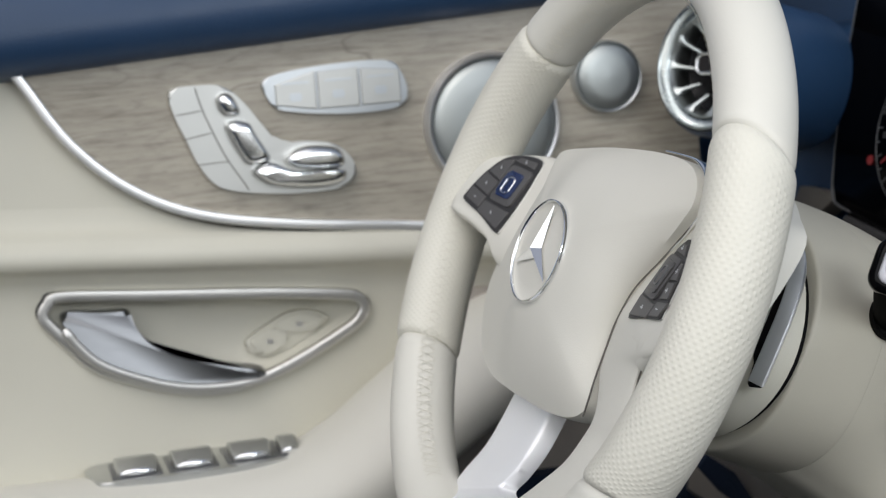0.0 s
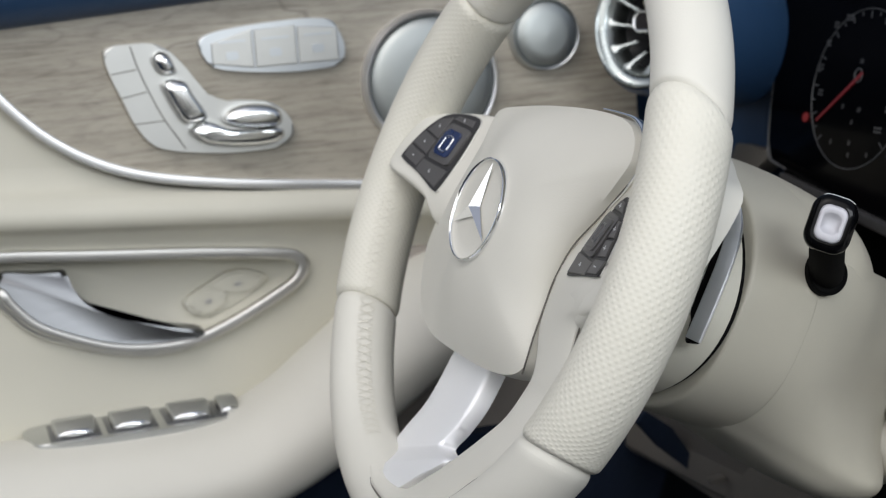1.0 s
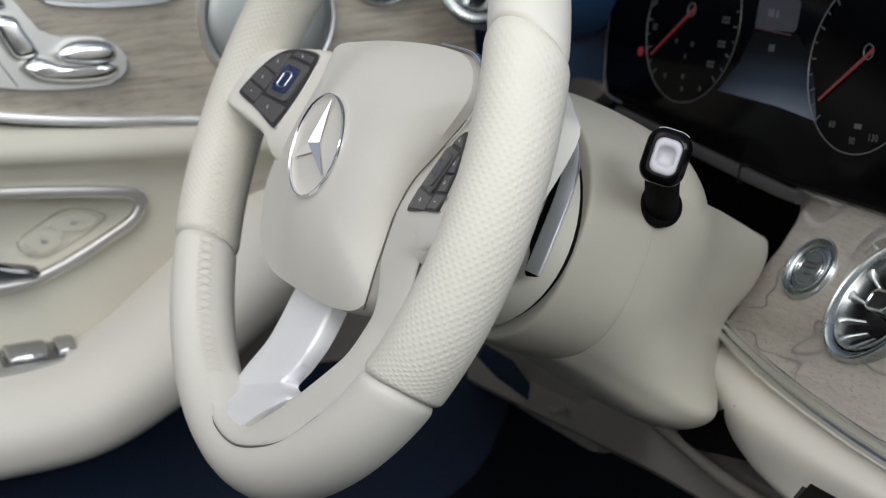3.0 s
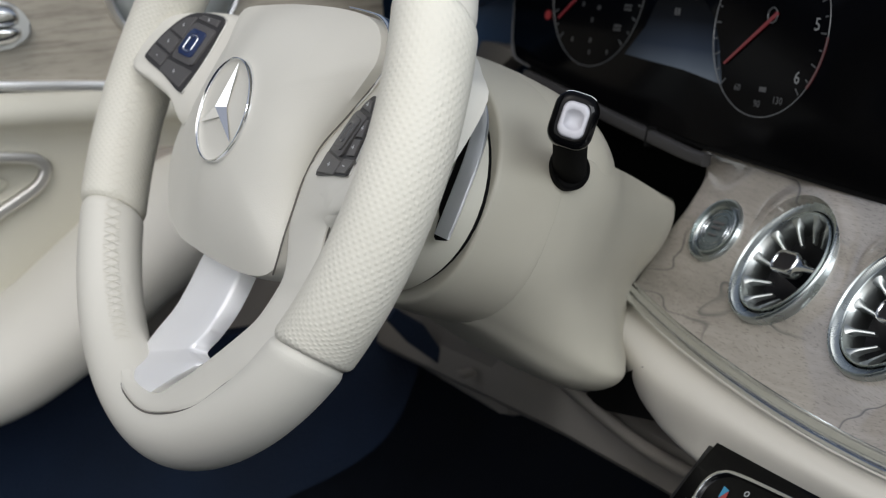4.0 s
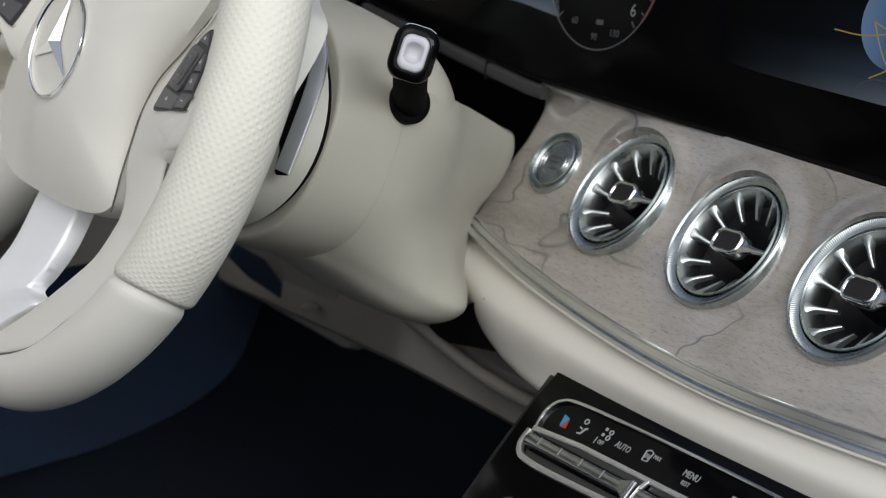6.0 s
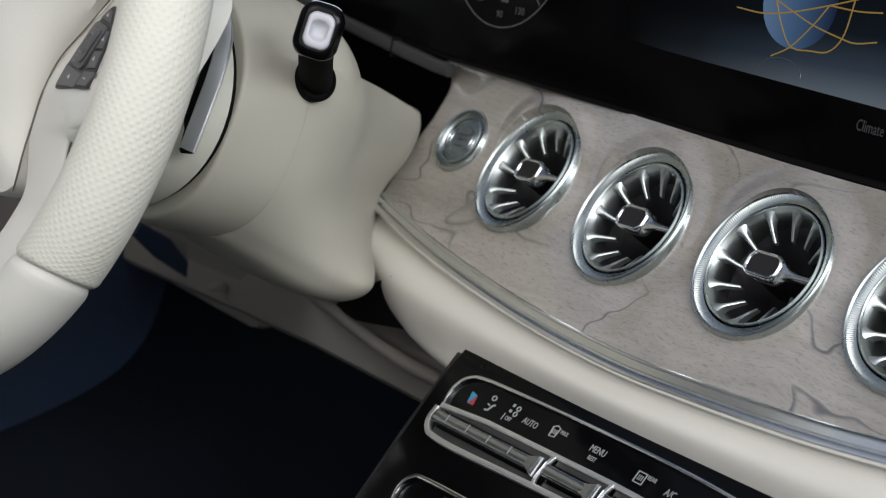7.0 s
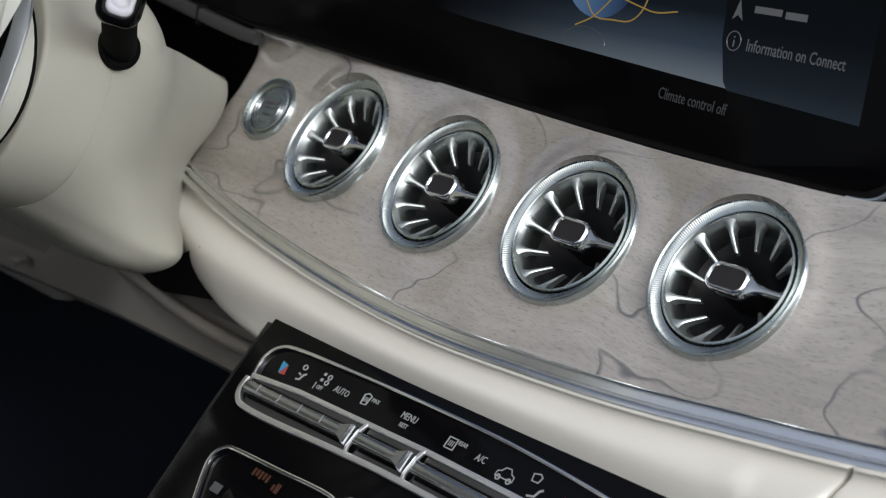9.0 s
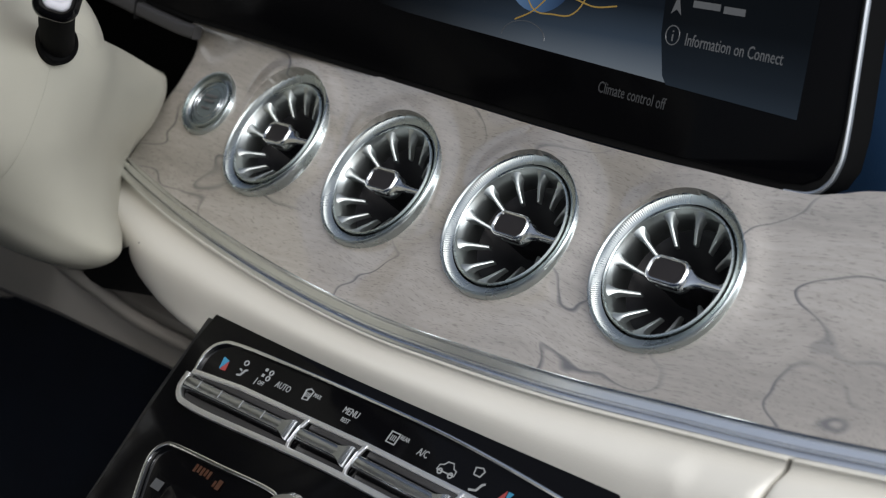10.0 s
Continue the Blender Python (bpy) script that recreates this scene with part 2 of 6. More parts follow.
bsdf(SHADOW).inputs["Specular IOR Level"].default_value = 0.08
GLASS_BLACK = plastic("black_display_glass", (0.0012, 0.0012, 0.0015), 0.12, 0.0, 0.0)
bsdf(GLASS_BLACK).inputs["Specular IOR Level"].default_value = 0.05   # anti-reflective coating
WHITE_PRINT = glow("white_print", (0.75, 0.78, 0.80), 0.36)
GREY_PRINT = glow("grey_print", (0.45, 0.47, 0.50), 0.13)
# The pull grip's dark reflection is put into this metal's colour.
DARKENED_GRIP_METAL = metal("reflection_darkened_grip", (0.20, 0.205, 0.21), 0.32, 1.0)
JOINT = plastic("dark_joint_plastic", (0.028, 0.027, 0.027), 0.5)
PADDLE = metal("polished_paddle_silver", (0.70, 0.74, 0.79), 0.30)
SEAM = plastic("taupe_joint_filler", (0.13, 0.12, 0.105), 0.7)
RED_LIGHT = glow("red_needle", (0.62, 0.05, 0.07), 0.17)


# ---- mesh helpers ----
def put(name, me, mat, parent=None, label="", m=None):
    ob = new(name, me)
    me.materials.append(mat)
    if parent:
        ob.parent = parent
    if m is not None:
        ob.matrix_basis = m
    if label:
        ob["label"] = label
    return ob


def part(name, bm, mat, parent, label="", smooth=True, m=None):
    bmesh.ops.recalc_face_normals(bm, faces=bm.faces)
    me = bpy.data.meshes.new(name)
    bm.to_mesh(me)
    bm.free()
    if smooth:
        me.polygons.foreach_set("use_smooth", [True] * len(me.polygons))
        me.set_sharp_from_angle(angle=radians(38))
    return put(name, me, mat, parent, label, m)


def thing(name, m, label, category, group="", kind=""):
    return tagged(place(new(name), m), label, category, group, kind)


def place(ob, m):
    ob.matrix_world = m
    return ob


def axes(origin, x, y, z):
    m = Matrix((x, y, z)).transposed().to_4x4()
    m.translation = origin
    return m


def spline(points, n, closed=False):
    """n points along a smooth curve through the given ones (centripetal enough for even spacing)."""
    p = [np.array(q, float) for q in points]
    k = len(p)
    if closed:
        ext, spans = [p[-1], *p, p[0], p[1]], k
    else:
        ext, spans = [2 * p[0] - p[1], *p, 2 * p[-1] - p[-2]], k - 1
    out = []
    count = n if closed else n - 1
    for i in range(n):
        s = i / count * spans
        j = min(int(s), spans - 1)
        t = s - j
        a, b, c, d = ext[j:j + 4]
        out.append(0.5 * (2 * b + (c - a) * t + (2 * a - 5 * b + 4 * c - d) * t * t + (3 * b - a - 3 * c + d) * t ** 3))
    return out


def loft(rings, closed_ring=True, caps=True, closed_path=False):
    """A skin over rings of equal length."""
    bm = bmesh.new()
    vs = [[bm.verts.new(tuple(p)) for p in r] for r in rings]
    n = len(vs[0])
    last = len(vs) if closed_path else len(vs) - 1
    for i in range(last):
        a, b = vs[i], vs[(i + 1) % len(vs)]
        for j in range(n if closed_ring else n - 1):
            k = (j + 1) % n
            bm.faces.new((a[j], a[k], b[k], b[j]))
    if caps and closed_ring and not closed_path:
        bm.faces.new(list(reversed(vs[0])))
        bm.faces.new(vs[-1])
    return bm


def sweep(path, section, up=(0, 0, 1), closed=False, scale=None, caps=True):
    """Carries a closed 2D section (sideways, up) along a path."""
    p = [np.array(q, float) for q in path]
    rings = []
    for i, c in enumerate(p):
        a = p[i - 1] if i or closed else p[i]
        b = p[(i + 1) % len(p)] if i < len(p) - 1 or closed else p[i]
        t = b - a
        t /= np.linalg.norm(t)
        side = np.cross(t, np.array(up, float))
        side /= np.linalg.norm(side)
        high = np.cross(side, t)
        k = scale[i] if scale else 1.0
        rings.append([c + k * (x * side + y * high) for x, y in section])
    return loft(rings, True, caps, closed)


def circle(r, n, rx=None):
    return [((rx or r) * math.cos(2 * math.pi * i / n), r * math.sin(2 * math.pi * i / n)) for i in range(n)]


def lathe(profile, n=48, a0=0.0, a1=2 * math.pi, wave=None):
    """Turns (radius, height) round the local z axis. wave: (from, to, depth) ribs that band of the profile."""
    full = abs(a1 - a0 - 2 * math.pi) < 1e-6
    rings = []
    for i in range(n if full else n + 1):
        a = a0 + (a1 - a0) * i / n
        ring = []
        for j, (r, z) in enumerate(profile):
            if wave and wave[0] <= j <= wave[1] and i % 2:
                r, z = r - wave[2] * 0.3, z - wave[2]
            ring.append((r * math.cos(a), r * math.sin(a), z))
        rings.append(ring)
    return loft(rings, False, False, full)


def prism(outline, z0, z1, bevel=0.0, segments=2, lift=None):
    """A plate of that outline (local xy) from z0 to z1, its front edge rounded. lift(x, y) raises the whole plate."""
    bm = bmesh.new()
    low = [bm.verts.new((x, y, z0)) for x, y in outline]
    high = [bm.verts.new((x, y, z1)) for x, y in outline]
    n = len(outline)
    bm.faces.new(list(reversed(low)))
    top = bm.faces.new(high)
    for i in range(n):
        bm.faces.new((low[i], low[(i + 1) % n], high[(i + 1) % n], high[i]))
    if bevel:
        bmesh.ops.bevel(bm, geom=list(top.edges), offset=bevel, segments=segments, affect="EDGES", profile=0.5)
    if lift:
        for v in bm.verts:
            v.co.z += lift(v.co.x, v.co.y)
    return bm


def cushion(outline, z0, z1, r, n=5):
    """A plate with a generously rounded front edge."""
    cx, cy = sum(p[0] for p in outline) / len(outline), sum(p[1] for p in outline) / len(outline)
    hx, hy = max(abs(p[0] - cx) for p in outline), max(abs(p[1] - cy) for p in outline)
    rings = [[(x, y, z0) for x, y in outline]]
    for i in range(n + 1):
        a = math.pi / 2 * i / n
        d, z = r * (1 - math.cos(a)), z1 - r + r * math.sin(a)
        rings.append([(cx + (x - cx) * (1 - d / hx), cy + (y - cy) * (1 - d / hy), z) for x, y in outline])
    return loft(rings)


def box(x0, x1, y0, y1, z0, z1, bevel=0.0, segments=2):
    bm = bmesh.new()
    bmesh.ops.create_cube(bm, size=1.0)
    for v in bm.verts:
        v.co = Vector(((x0 + x1) / 2 + v.co.x * (x1 - x0), (y0 + y1) / 2 + v.co.y * (y1 - y0), (z0 + z1) / 2 + v.co.z * (z1 - z0)))
    if bevel:
        bmesh.ops.bevel(bm, geom=list(bm.edges), offset=bevel, segments=segments, affect="EDGES", profile=0.5)
    return bm


def rounded(x0, x1, y0, y1, r, n=5):
    pts = []
    for cx, cy, a in ((x1 - r, y1 - r, 0), (x0 + r, y1 - r, 90), (x0 + r, y0 + r, 180), (x1 - r, y0 + r, 270)):
        for i in range(n + 1):
            b = radians(a + 90 * i / n)
            pts.append((cx + r * math.cos(b), cy + r * math.sin(b)))
    return pts


def smooth_outline(points, n=48):
    return [(p[0], p[1]) for p in spline(points, n, True)]


def writing(name, text, size, mat, parent, at, turn=0.0, label="", align="CENTER", stretch=1.0):
    """Flat lettering in the parent's xy plane."""
    c = bpy.data.curves.new(name, "FONT")
    c.body, c.size, c.align_x, c.align_y, c.extrude, c.resolution_u = text, size, align, "CENTER", 0.00012, 2
    tmp = bpy.data.objects.new(name, c)
    scene.collection.objects.link(tmp)
    me = bpy.data.meshes.new_from_object(tmp.evaluated_get(bpy.context.evaluated_depsgraph_get()))
    bpy.data.objects.remove(tmp)
    return put(name, me, mat, parent, label, pose(*at, 0, 0, turn) @ Matrix.Diagonal((stretch, 1, 1, 1)))


def bars(name, rects, z, mat, parent, label="", m=None):
    bm = bmesh.new()
    for x0, x1, y0, y1 in rects:
        lo = [bm.verts.new((x, y, z)) for x, y in ((x0, y0), (x1, y0), (x1, y1), (x0, y1))]
        hi = [bm.verts.new((v.co.x, v.co.y, z + 0.00015)) for v in lo]
        bm.faces.new(hi)
        for i in range(4):
            bm.faces.new((lo[i], lo[(i + 1) % 4], hi[(i + 1) % 4], hi[i]))
    return part(name, bm, mat, parent, label, False, m)

# ---- the setting round the cabin ----
def slab(name, x0, x1, y0, y1, z0, z1, mat, label):
    ob = part(name, box(x0, x1, y0, y1, z0, z1), mat, None, "", False)
    return tagged(ob, label, name.split("_")[0], "", "structure")


slab("floor", -0.80, 0.82, -1.3, 1.0, -0.05, 0.0, SHADED_CARPET, "navy carpeted cabin floor, darkened in colour for deep shade")
# Unseen closing wall, its height cut to let light onto the dash.
slab("wall_passenger", 0.78, 0.82, -0.8, 1.0, 0.0, 0.52, CREAM_SOFT, "added cream wall on the passenger side, kept low to let light in")
slab("wall_driver", -0.84, -0.80, -0.80, 0.76, 0.0, 0.45, SHADED_CARPET, "navy carpeted sill of the driver side, darkened in colour for shade")
# Unseen dark panels added to shape what the lacquered veneer reflects.
for y0, y1, z0, z1 in ((-0.80, 0.76, 0.45, 0.80), (-0.80, 0.76, 1.18, 1.34), (-0.80, -0.28, 0.80, 1.18), (0.04, 0.76, 0.80, 1.18)):
    slab("wall_driver_upper", -0.90, -0.86, y0, y1, z0, z1, NAVY, "added navy panels round an opening, shaping light and reflections")
# Unseen wall added dark; its height sets the light from behind.
slab("wall_rear", -0.80, 0.78, -0.80, -0.76, 0.0, 0.68, NAVY, "added navy rear wall, out of view, that shapes light and reflections")
slab("wall_front", -0.80, 0.78, 0.72, 0.76, 0.0, 0.60, SHADED_CARPET, "navy carpeted bulkhead deep in the footwell, darkened in colour for shade")

# ---- door ----
door = thing("car_door", pose(-0.73, -0.1, 0.3), "cream and navy car door with veneer trim and silver fittings", "car door")
DOOR = Matrix.Translation((0.73, 0.1, -0.3))     # children are given in cabin metres


def door_part(name, bm, mat, parent=None, label="", smooth=True):
    ob = part(name, bm, mat, parent or door, label, smooth)
    if parent is None:
        ob.matrix_basis = DOOR
    return ob


def yz(outline, x0, x1, bevel=0.0, lift=None, segments=2):
    """A plate whose outline is given in (y, z), its face turned to +x."""
    bm = prism(outline, x0, x1, bevel, segments, lift)
    for v in bm.verts:
        v.co = Vector((v.co.z, v.co.x, v.co.y))
    return bm


# upper skin: shape over z, drawn along y
FRAME_LINE = spline([(-0.2730, 0.6020), (-0.2689, 0.6103), (-0.2577, 0.6151), (-0.1947, 0.6086), (-0.1117, 0.6002), (-0.0563, 0.5927), (-0.0430, 0.5882), (-0.0392, 0.5804), (-0.0457, 0.5702), (-0.0635, 0.5602), (-0.0937, 0.5461), (-0.1204, 0.5368), (-0.1464, 0.5328), (-0.1743, 0.5352), (-0.2013, 0.5431), (-0.2375, 0.5594), (-0.2545, 0.5773), (-0.2683, 0.5936)], 96, True)


def inside(y, z, loop):
    hit = False
    for (ya, za), (yb, zb) in zip(loop, loop[1:] + loop[:1]):
        if (za > z) != (zb > z) and y < ya + (z - za) / (zb - za) * (yb - ya):
            hit = not hit
    return hit


def door_skin():
    """The moulded skin, left open inside the door pull."""
    profile = [(-0.742, 0.800), (-0.739, 0.700), (-0.735, 0.660), (-0.722, 0.646), (-0.716, 0.637), (-0.718, 0.628), (-0.730, 0.620), (-0.7385, 0.606),
               (-0.740, 0.57), (-0.740, 0.52), (-0.7385, 0.48), (-0.737, 0.44), (-0.737, 0.41)]
    prof = spline(profile, 130)
    bm = bmesh.new()
    rows, flat = [], []
    for y in np.concatenate([np.linspace(-0.75, -0.30, 12), np.linspace(-0.29, -0.02, 72), np.linspace(-0.01, 0.225, 14)]):
        drop = -0.085 * (y + 0.15)
        spots = [(x, y, z + drop * (1 if z < 0.67 else 0.2)) for x, z in prof]
        rows.append([bm.verts.new(p) for p in spots])
        flat.append([(p[1], p[2]) for p in spots])
    loop = [(p[0], p[1]) for p in FRAME_LINE]
    for i in range(len(rows) - 1):
        for k in range(len(rows[0]) - 1):
            cy = (flat[i][k][0] + flat[i + 1][k + 1][0]) / 2
            cz = (flat[i][k][1] + flat[i + 1][k + 1][1]) / 2
            if not (0.50 < cz < 0.64 and inside(cy, cz, loop)):
                bm.faces.new((rows[i][k], rows[i][k + 1], rows[i + 1][k + 1], rows[i + 1][k]))
    return bm


door_part("skin", door_skin(), CREAM_SOFT)
TRIM_LOW = [(-0.290, 0.800), (-0.2695, 0.768), (-0.243, 0.725), (-0.207, 0.690), (-0.161, 0.666), (-0.096, 0.6515), (0.008, 0.638), (0.11, 0.624), (0.235, 0.607)]
low = [(p[0], p[1]) for p in spline(TRIM_LOW, 40)]
door_part("veneer_panel", yz(low + [(0.235, 0.81), (-0.28, 0.80)], -0.745, -0.7285), WOOD_DOOR, label="pale brown open-pored veneer")
door_part("trim_strip", sweep([(-0.7275, y, z) for y, z in low], [(x * 1.0, y * 1.0) for x, y in rounded(-0.0036, 0.0036, -0.004, 0.004, 0.0013, 3)], up=(1, 0, 0)), TRIM, label="satin silver trim strip")
door_part("trim_dark_line", sweep([(-0.7285, y + 0.0012, z - 0.0046) for y, z in low], rounded(-0.0010, 0.0010, -0.0025, 0.0025, 0.0004, 2), up=(1, 0, 0)), SHADOW, label="dark line under the strip")
# navy top roll
roll = [(-0.80, 0.765), (-0.765, 0.768), (-0.738, 0.770), (-0.716, 0.776), (-0.704, 0.793), (-0.706, 0.815), (-0.720, 0.836), (-0.76, 0.850), (-0.80, 0.852)]
rs = spline(roll, 36)
rings = []
for y in np.linspace(-0.75, 0.42, 30):
    dz = 0.053 * (y + 0.284)
    rings.append([(x, y, z + dz) for x, z in rs])
door_part("top_pad", loft(rings), NAVY, label="navy leather top pad")
# arm rest: a long roll that climbs towards its front end
arm = spline([(-0.70, -0.75, 0.442), (-0.70, -0.42, 0.442), (-0.695, -0.28, 0.440), (-0.692, -0.18, 0.438), (-0.690, -0.11, 0.442), (-0.690, -0.06, 0.462), (-0.692, -0.02, 0.487), (-0.698, 0.03, 0.520), (-0.714, 0.075, 0.545), (-0.742, 0.12, 0.562)], 60)
sec = smooth_outline([(-0.060, -0.024), (-0.055, 0.030), (-0.02, 0.046), (0.026, 0.043), (0.052, 0.022), (0.056, 0.0), (0.042, -0.018), (-0.01, -0.026)], 36)
door_part("armrest", sweep(arm, [(x, y) for x, y in sec], up=(0, 0, 1), scale=[1.0] * 48 + [0.98, 0.96, 0.93, 0.9, 0.87, 0.83, 0.78, 0.72, 0.65, 0.56, 0.45, 0.32]), CREAM, label="padded cream leather armrest")
door_part("front_panel", yz(rounded(0.000, 0.228, 0.40, 0.585, 0.02), -0.75, -0.730, 0.006), SHADED_DOOR_CREAM, label="vinyl door front, darkened in colour for shade")
# lower pocket in navy carpet with a rounded front corner
door_part("lower_panel", yz(smooth_outline([(-0.75, 0.44), (-0.3, 0.44), (0.15, 0.435), (0.235, 0.41), (0.225, 0.355), (0.19, 0.318), (0.12, 0.297), (0.03, 0.290), (-0.3, 0.286), (-0.75, 0.285)], 60), -0.75, -0.712, 0.006), NAVY_CARPET, label="navy carpeted lower door panel")

# seat adjustment switch: plate, button column and a seat-shaped lever
seat_plate = smooth_outline([(-0.1697, 0.7539), (-0.1514, 0.7566), (-0.1312, 0.7543), (-0.1173, 0.7416), (-0.1051, 0.7240), (-0.0938, 0.7108), (-0.0757, 0.7099), (-0.0534, 0.7055), (-0.0417, 0.6934), (-0.0395, 0.6820), (-0.0491, 0.6739), (-0.0734, 0.6723), (-0.1014, 0.6741), (-0.1315, 0.6794), (-0.1445, 0.6866), (-0.1541, 0.7013), (-0.1605, 0.7184), (-0.1670, 0.7353)], 72)
seat = door_part("seat_switch", yz(seat_plate, -0.733, -0.7225, 0.002), PEARL, label="satin silver seat switch plate", smooth=False)
door_part("key_groove", sweep([(-0.7221, y, z) for y, z in spline([(-0.1512, 0.7550), (-0.1477, 0.7404), (-0.1413, 0.7221), (-0.1335, 0.7035), (-0.1229, 0.6851), (-0.1193, 0.6786)], 30)], circle(0.0004, 6), up=(1, 0, 0)), SEAM, seat, "fine groove beside the memory keys")
for a, b in ([(-0.1665, 0.7367), (-0.1484, 0.7385)], [(-0.1620, 0.7191), (-0.1427, 0.7222)], [(-0.1544, 0.7001), (-0.1324, 0.7006)]):
    door_part("key_groove", sweep([(-0.7221, *a), (-0.7221, *b)], circle(0.00035, 6), up=(1, 0, 0)), SEAM, seat)


def lever_pad(outline, x0, x1, r):
    """A fully rounded chrome pad standing out from the switch plate."""
    bm = cushion(outline, x0, x1, r, 7)
    for v in bm.verts:
        v.co = Vector((v.co.z, v.co.x, v.co.y))
    return bm


for name, outline, top, label in (("head_lever", [(-0.1374, 0.7462), (-0.1322, 0.7501), (-0.1260, 0.7476), (-0.1219, 0.7392), (-0.1216, 0.7339), (-0.1290, 0.7334), (-0.1343, 0.7363)], -0.7125, "chrome headrest lever"), ("back_lever", [(-0.1321, 0.7273), (-0.1254, 0.7299), (-0.1159, 0.7274), (-0.1111, 0.7180), (-0.1034, 0.7043), (-0.1030, 0.6994), (-0.1106, 0.6973), (-0.1194, 0.6986), (-0.1250, 0.7080), (-0.1297, 0.7182)], -0.7110, "chrome backrest lever"),
                                   ("cushion_lever", [(-0.1153, 0.6934), (-0.1043, 0.6980), (-0.0963, 0.6956), (-0.0877, 0.6906), (-0.0713, 0.6882), (-0.0547, 0.6881), (-0.0485, 0.6862), (-0.0503, 0.6802), (-0.0598, 0.6771), (-0.0806, 0.6776), (-0.1009, 0.6813), (-0.1103, 0.6864)], -0.7080, "chrome seat cushion lever"), ("cushion_pad", [(-0.0917, 0.6983), (-0.0863, 0.7043), (-0.0736, 0.7071), (-0.0572, 0.7047), (-0.0501, 0.6999), (-0.0490, 0.6924), (-0.0544, 0.6888), (-0.0710, 0.6893), (-0.0853, 0.6924)], -0.7095, "chrome upper pad of the cushion lever")):
    door_part(name, lever_pad(smooth_outline(outline, 48), -0.724, top, 0.0070), POLISH, seat, label)
# heated seat key block
mem = smooth_outline([(-0.100, 0.757), (-0.060, 0.763), (-0.010, 0.763), (0.001, 0.752), (0.004, 0.738), (-0.004, 0.728), (-0.045, 0.727), (-0.088, 0.733), (-0.099, 0.742)], 50)
heat = door_part("heating_switch", yz(mem, -0.733, -0.7235, 0.0015), STEEL, label="silver three-key heating switch", smooth=False)
for ya, yb in ((-0.094, -0.064), (-0.0625, -0.032), (-0.0305, -0.001)):
    k = door_part("key", yz([(ya, 0.737 if ya < -0.09 else 0.732), (yb, 0.732), (yb, 0.756 if yb > -0.01 else 0.760), (ya, 0.752 if ya < -0.09 else 0.759)], -0.726, -0.7220, 0.0008), PEARL, heat, "", False)
    door_part("symbol", yz(rounded((ya + yb) / 2 - 0.005, (ya + yb) / 2 + 0.004, 0.739, 0.745, 0.002), -0.7222, -0.7214), STEEL, heat)
    door_part("symbol", yz([((ya + yb) / 2 - 0.010, 0.7515), ((ya + yb) / 2 + 0.010, 0.7515), ((ya + yb) / 2 + 0.010, 0.7530), ((ya + yb) / 2 - 0.010, 0.7530)], -0.7222, -0.7214), STEEL, heat)
# loudspeakers
for name, y, z, r in (("loudspeaker", 0.068, 0.7100, 0.0500), ("tweeter", 0.1600, 0.7365, 0.0262)):
    base = door_part(name, lathe([(0.0, 0.014), (r * 0.55, 0.0135), (r * 0.82, 0.012), (r * 0.92, 0.0095), (r * 0.955, 0.006), (r * 0.97, -0.004)], 56), MESH, label="round brushed silver " + name)
    base.matrix_basis = DOOR @ axes((-0.7285, y, z), (0, 1, 0), (0, 0, 1), (1, 0, 0))
    rim = part("rim", lathe([(r * 0.955, 0.004), (r * 0.97, 0.0095), (r * 1.0, 0.010), (r * 1.05, 0.006), (r * 1.06, -0.004)], 56), SATIN if name == "loudspeaker" else STEEL, base)

# door pull: silver frame, cream bowl, grip blade and two lock keys
pull = door_part("pull_frame", sweep([(-0.7365, p[0], p[1]) for p in FRAME_LINE], rounded(-0.0042, 0.0042, -0.0045, 0.0045, 0.0020, 3), up=(1, 0, 0), closed=True), FRAME, label="brushed silver door pull frame")
rings = []
for k, x in ((1.03, -0.742), (1.0, -0.7405), (0.96, -0.748), (0.88, -0.757), (0.70, -0.763), (0.40, -0.765), (0.10, -0.7655), (0.001, -0.7656)):
    cy, cz = -0.155, 0.578
    rings.append([(x, cy + k * (p[0] - cy), cz + k * (p[1] - cz)) for p in FRAME_LINE])
gap_line = [(-0.7352, -0.155 + 1.032 * (p[0] + 0.155), 0.575 + 1.075 * (p[1] - 0.575)) for p in FRAME_LINE]
door_part("frame_gap", sweep(gap_line, circle(0.0013, 8), up=(1, 0, 0), closed=True), JOINT, pull, "dark gap round the frame")
door_part("bowl", loft(rings, caps=False), CREAM_SOFT, pull, "cream moulded recess")
grip_line = [(-0.2606, 0.5966), (-0.2543, 0.6011), (-0.2345, 0.5981), (-0.2144, 0.5967), (-0.2107, 0.5934), (-0.2083, 0.5850), (-0.1993, 0.5718), (-0.1784, 0.5600), (-0.1460, 0.5497), (-0.1200, 0.5434), (-0.1217, 0.5379), (-0.1472, 0.5367), (-0.1749, 0.5396), (-0.2017, 0.5481), (-0.2341, 0.5637), (-0.2511, 0.5807)]
door_part("grip", yz(smooth_outline(grip_line, 72), -0.752, -0.7300, 0.004, segments=3, lift=lambda y, z: -0.016 * max(0.0, (z - 0.543) / 0.055) ** 1.3), DARKENED_GRIP_METAL, pull, "polished pull grip, its dark reflection put into the colour")
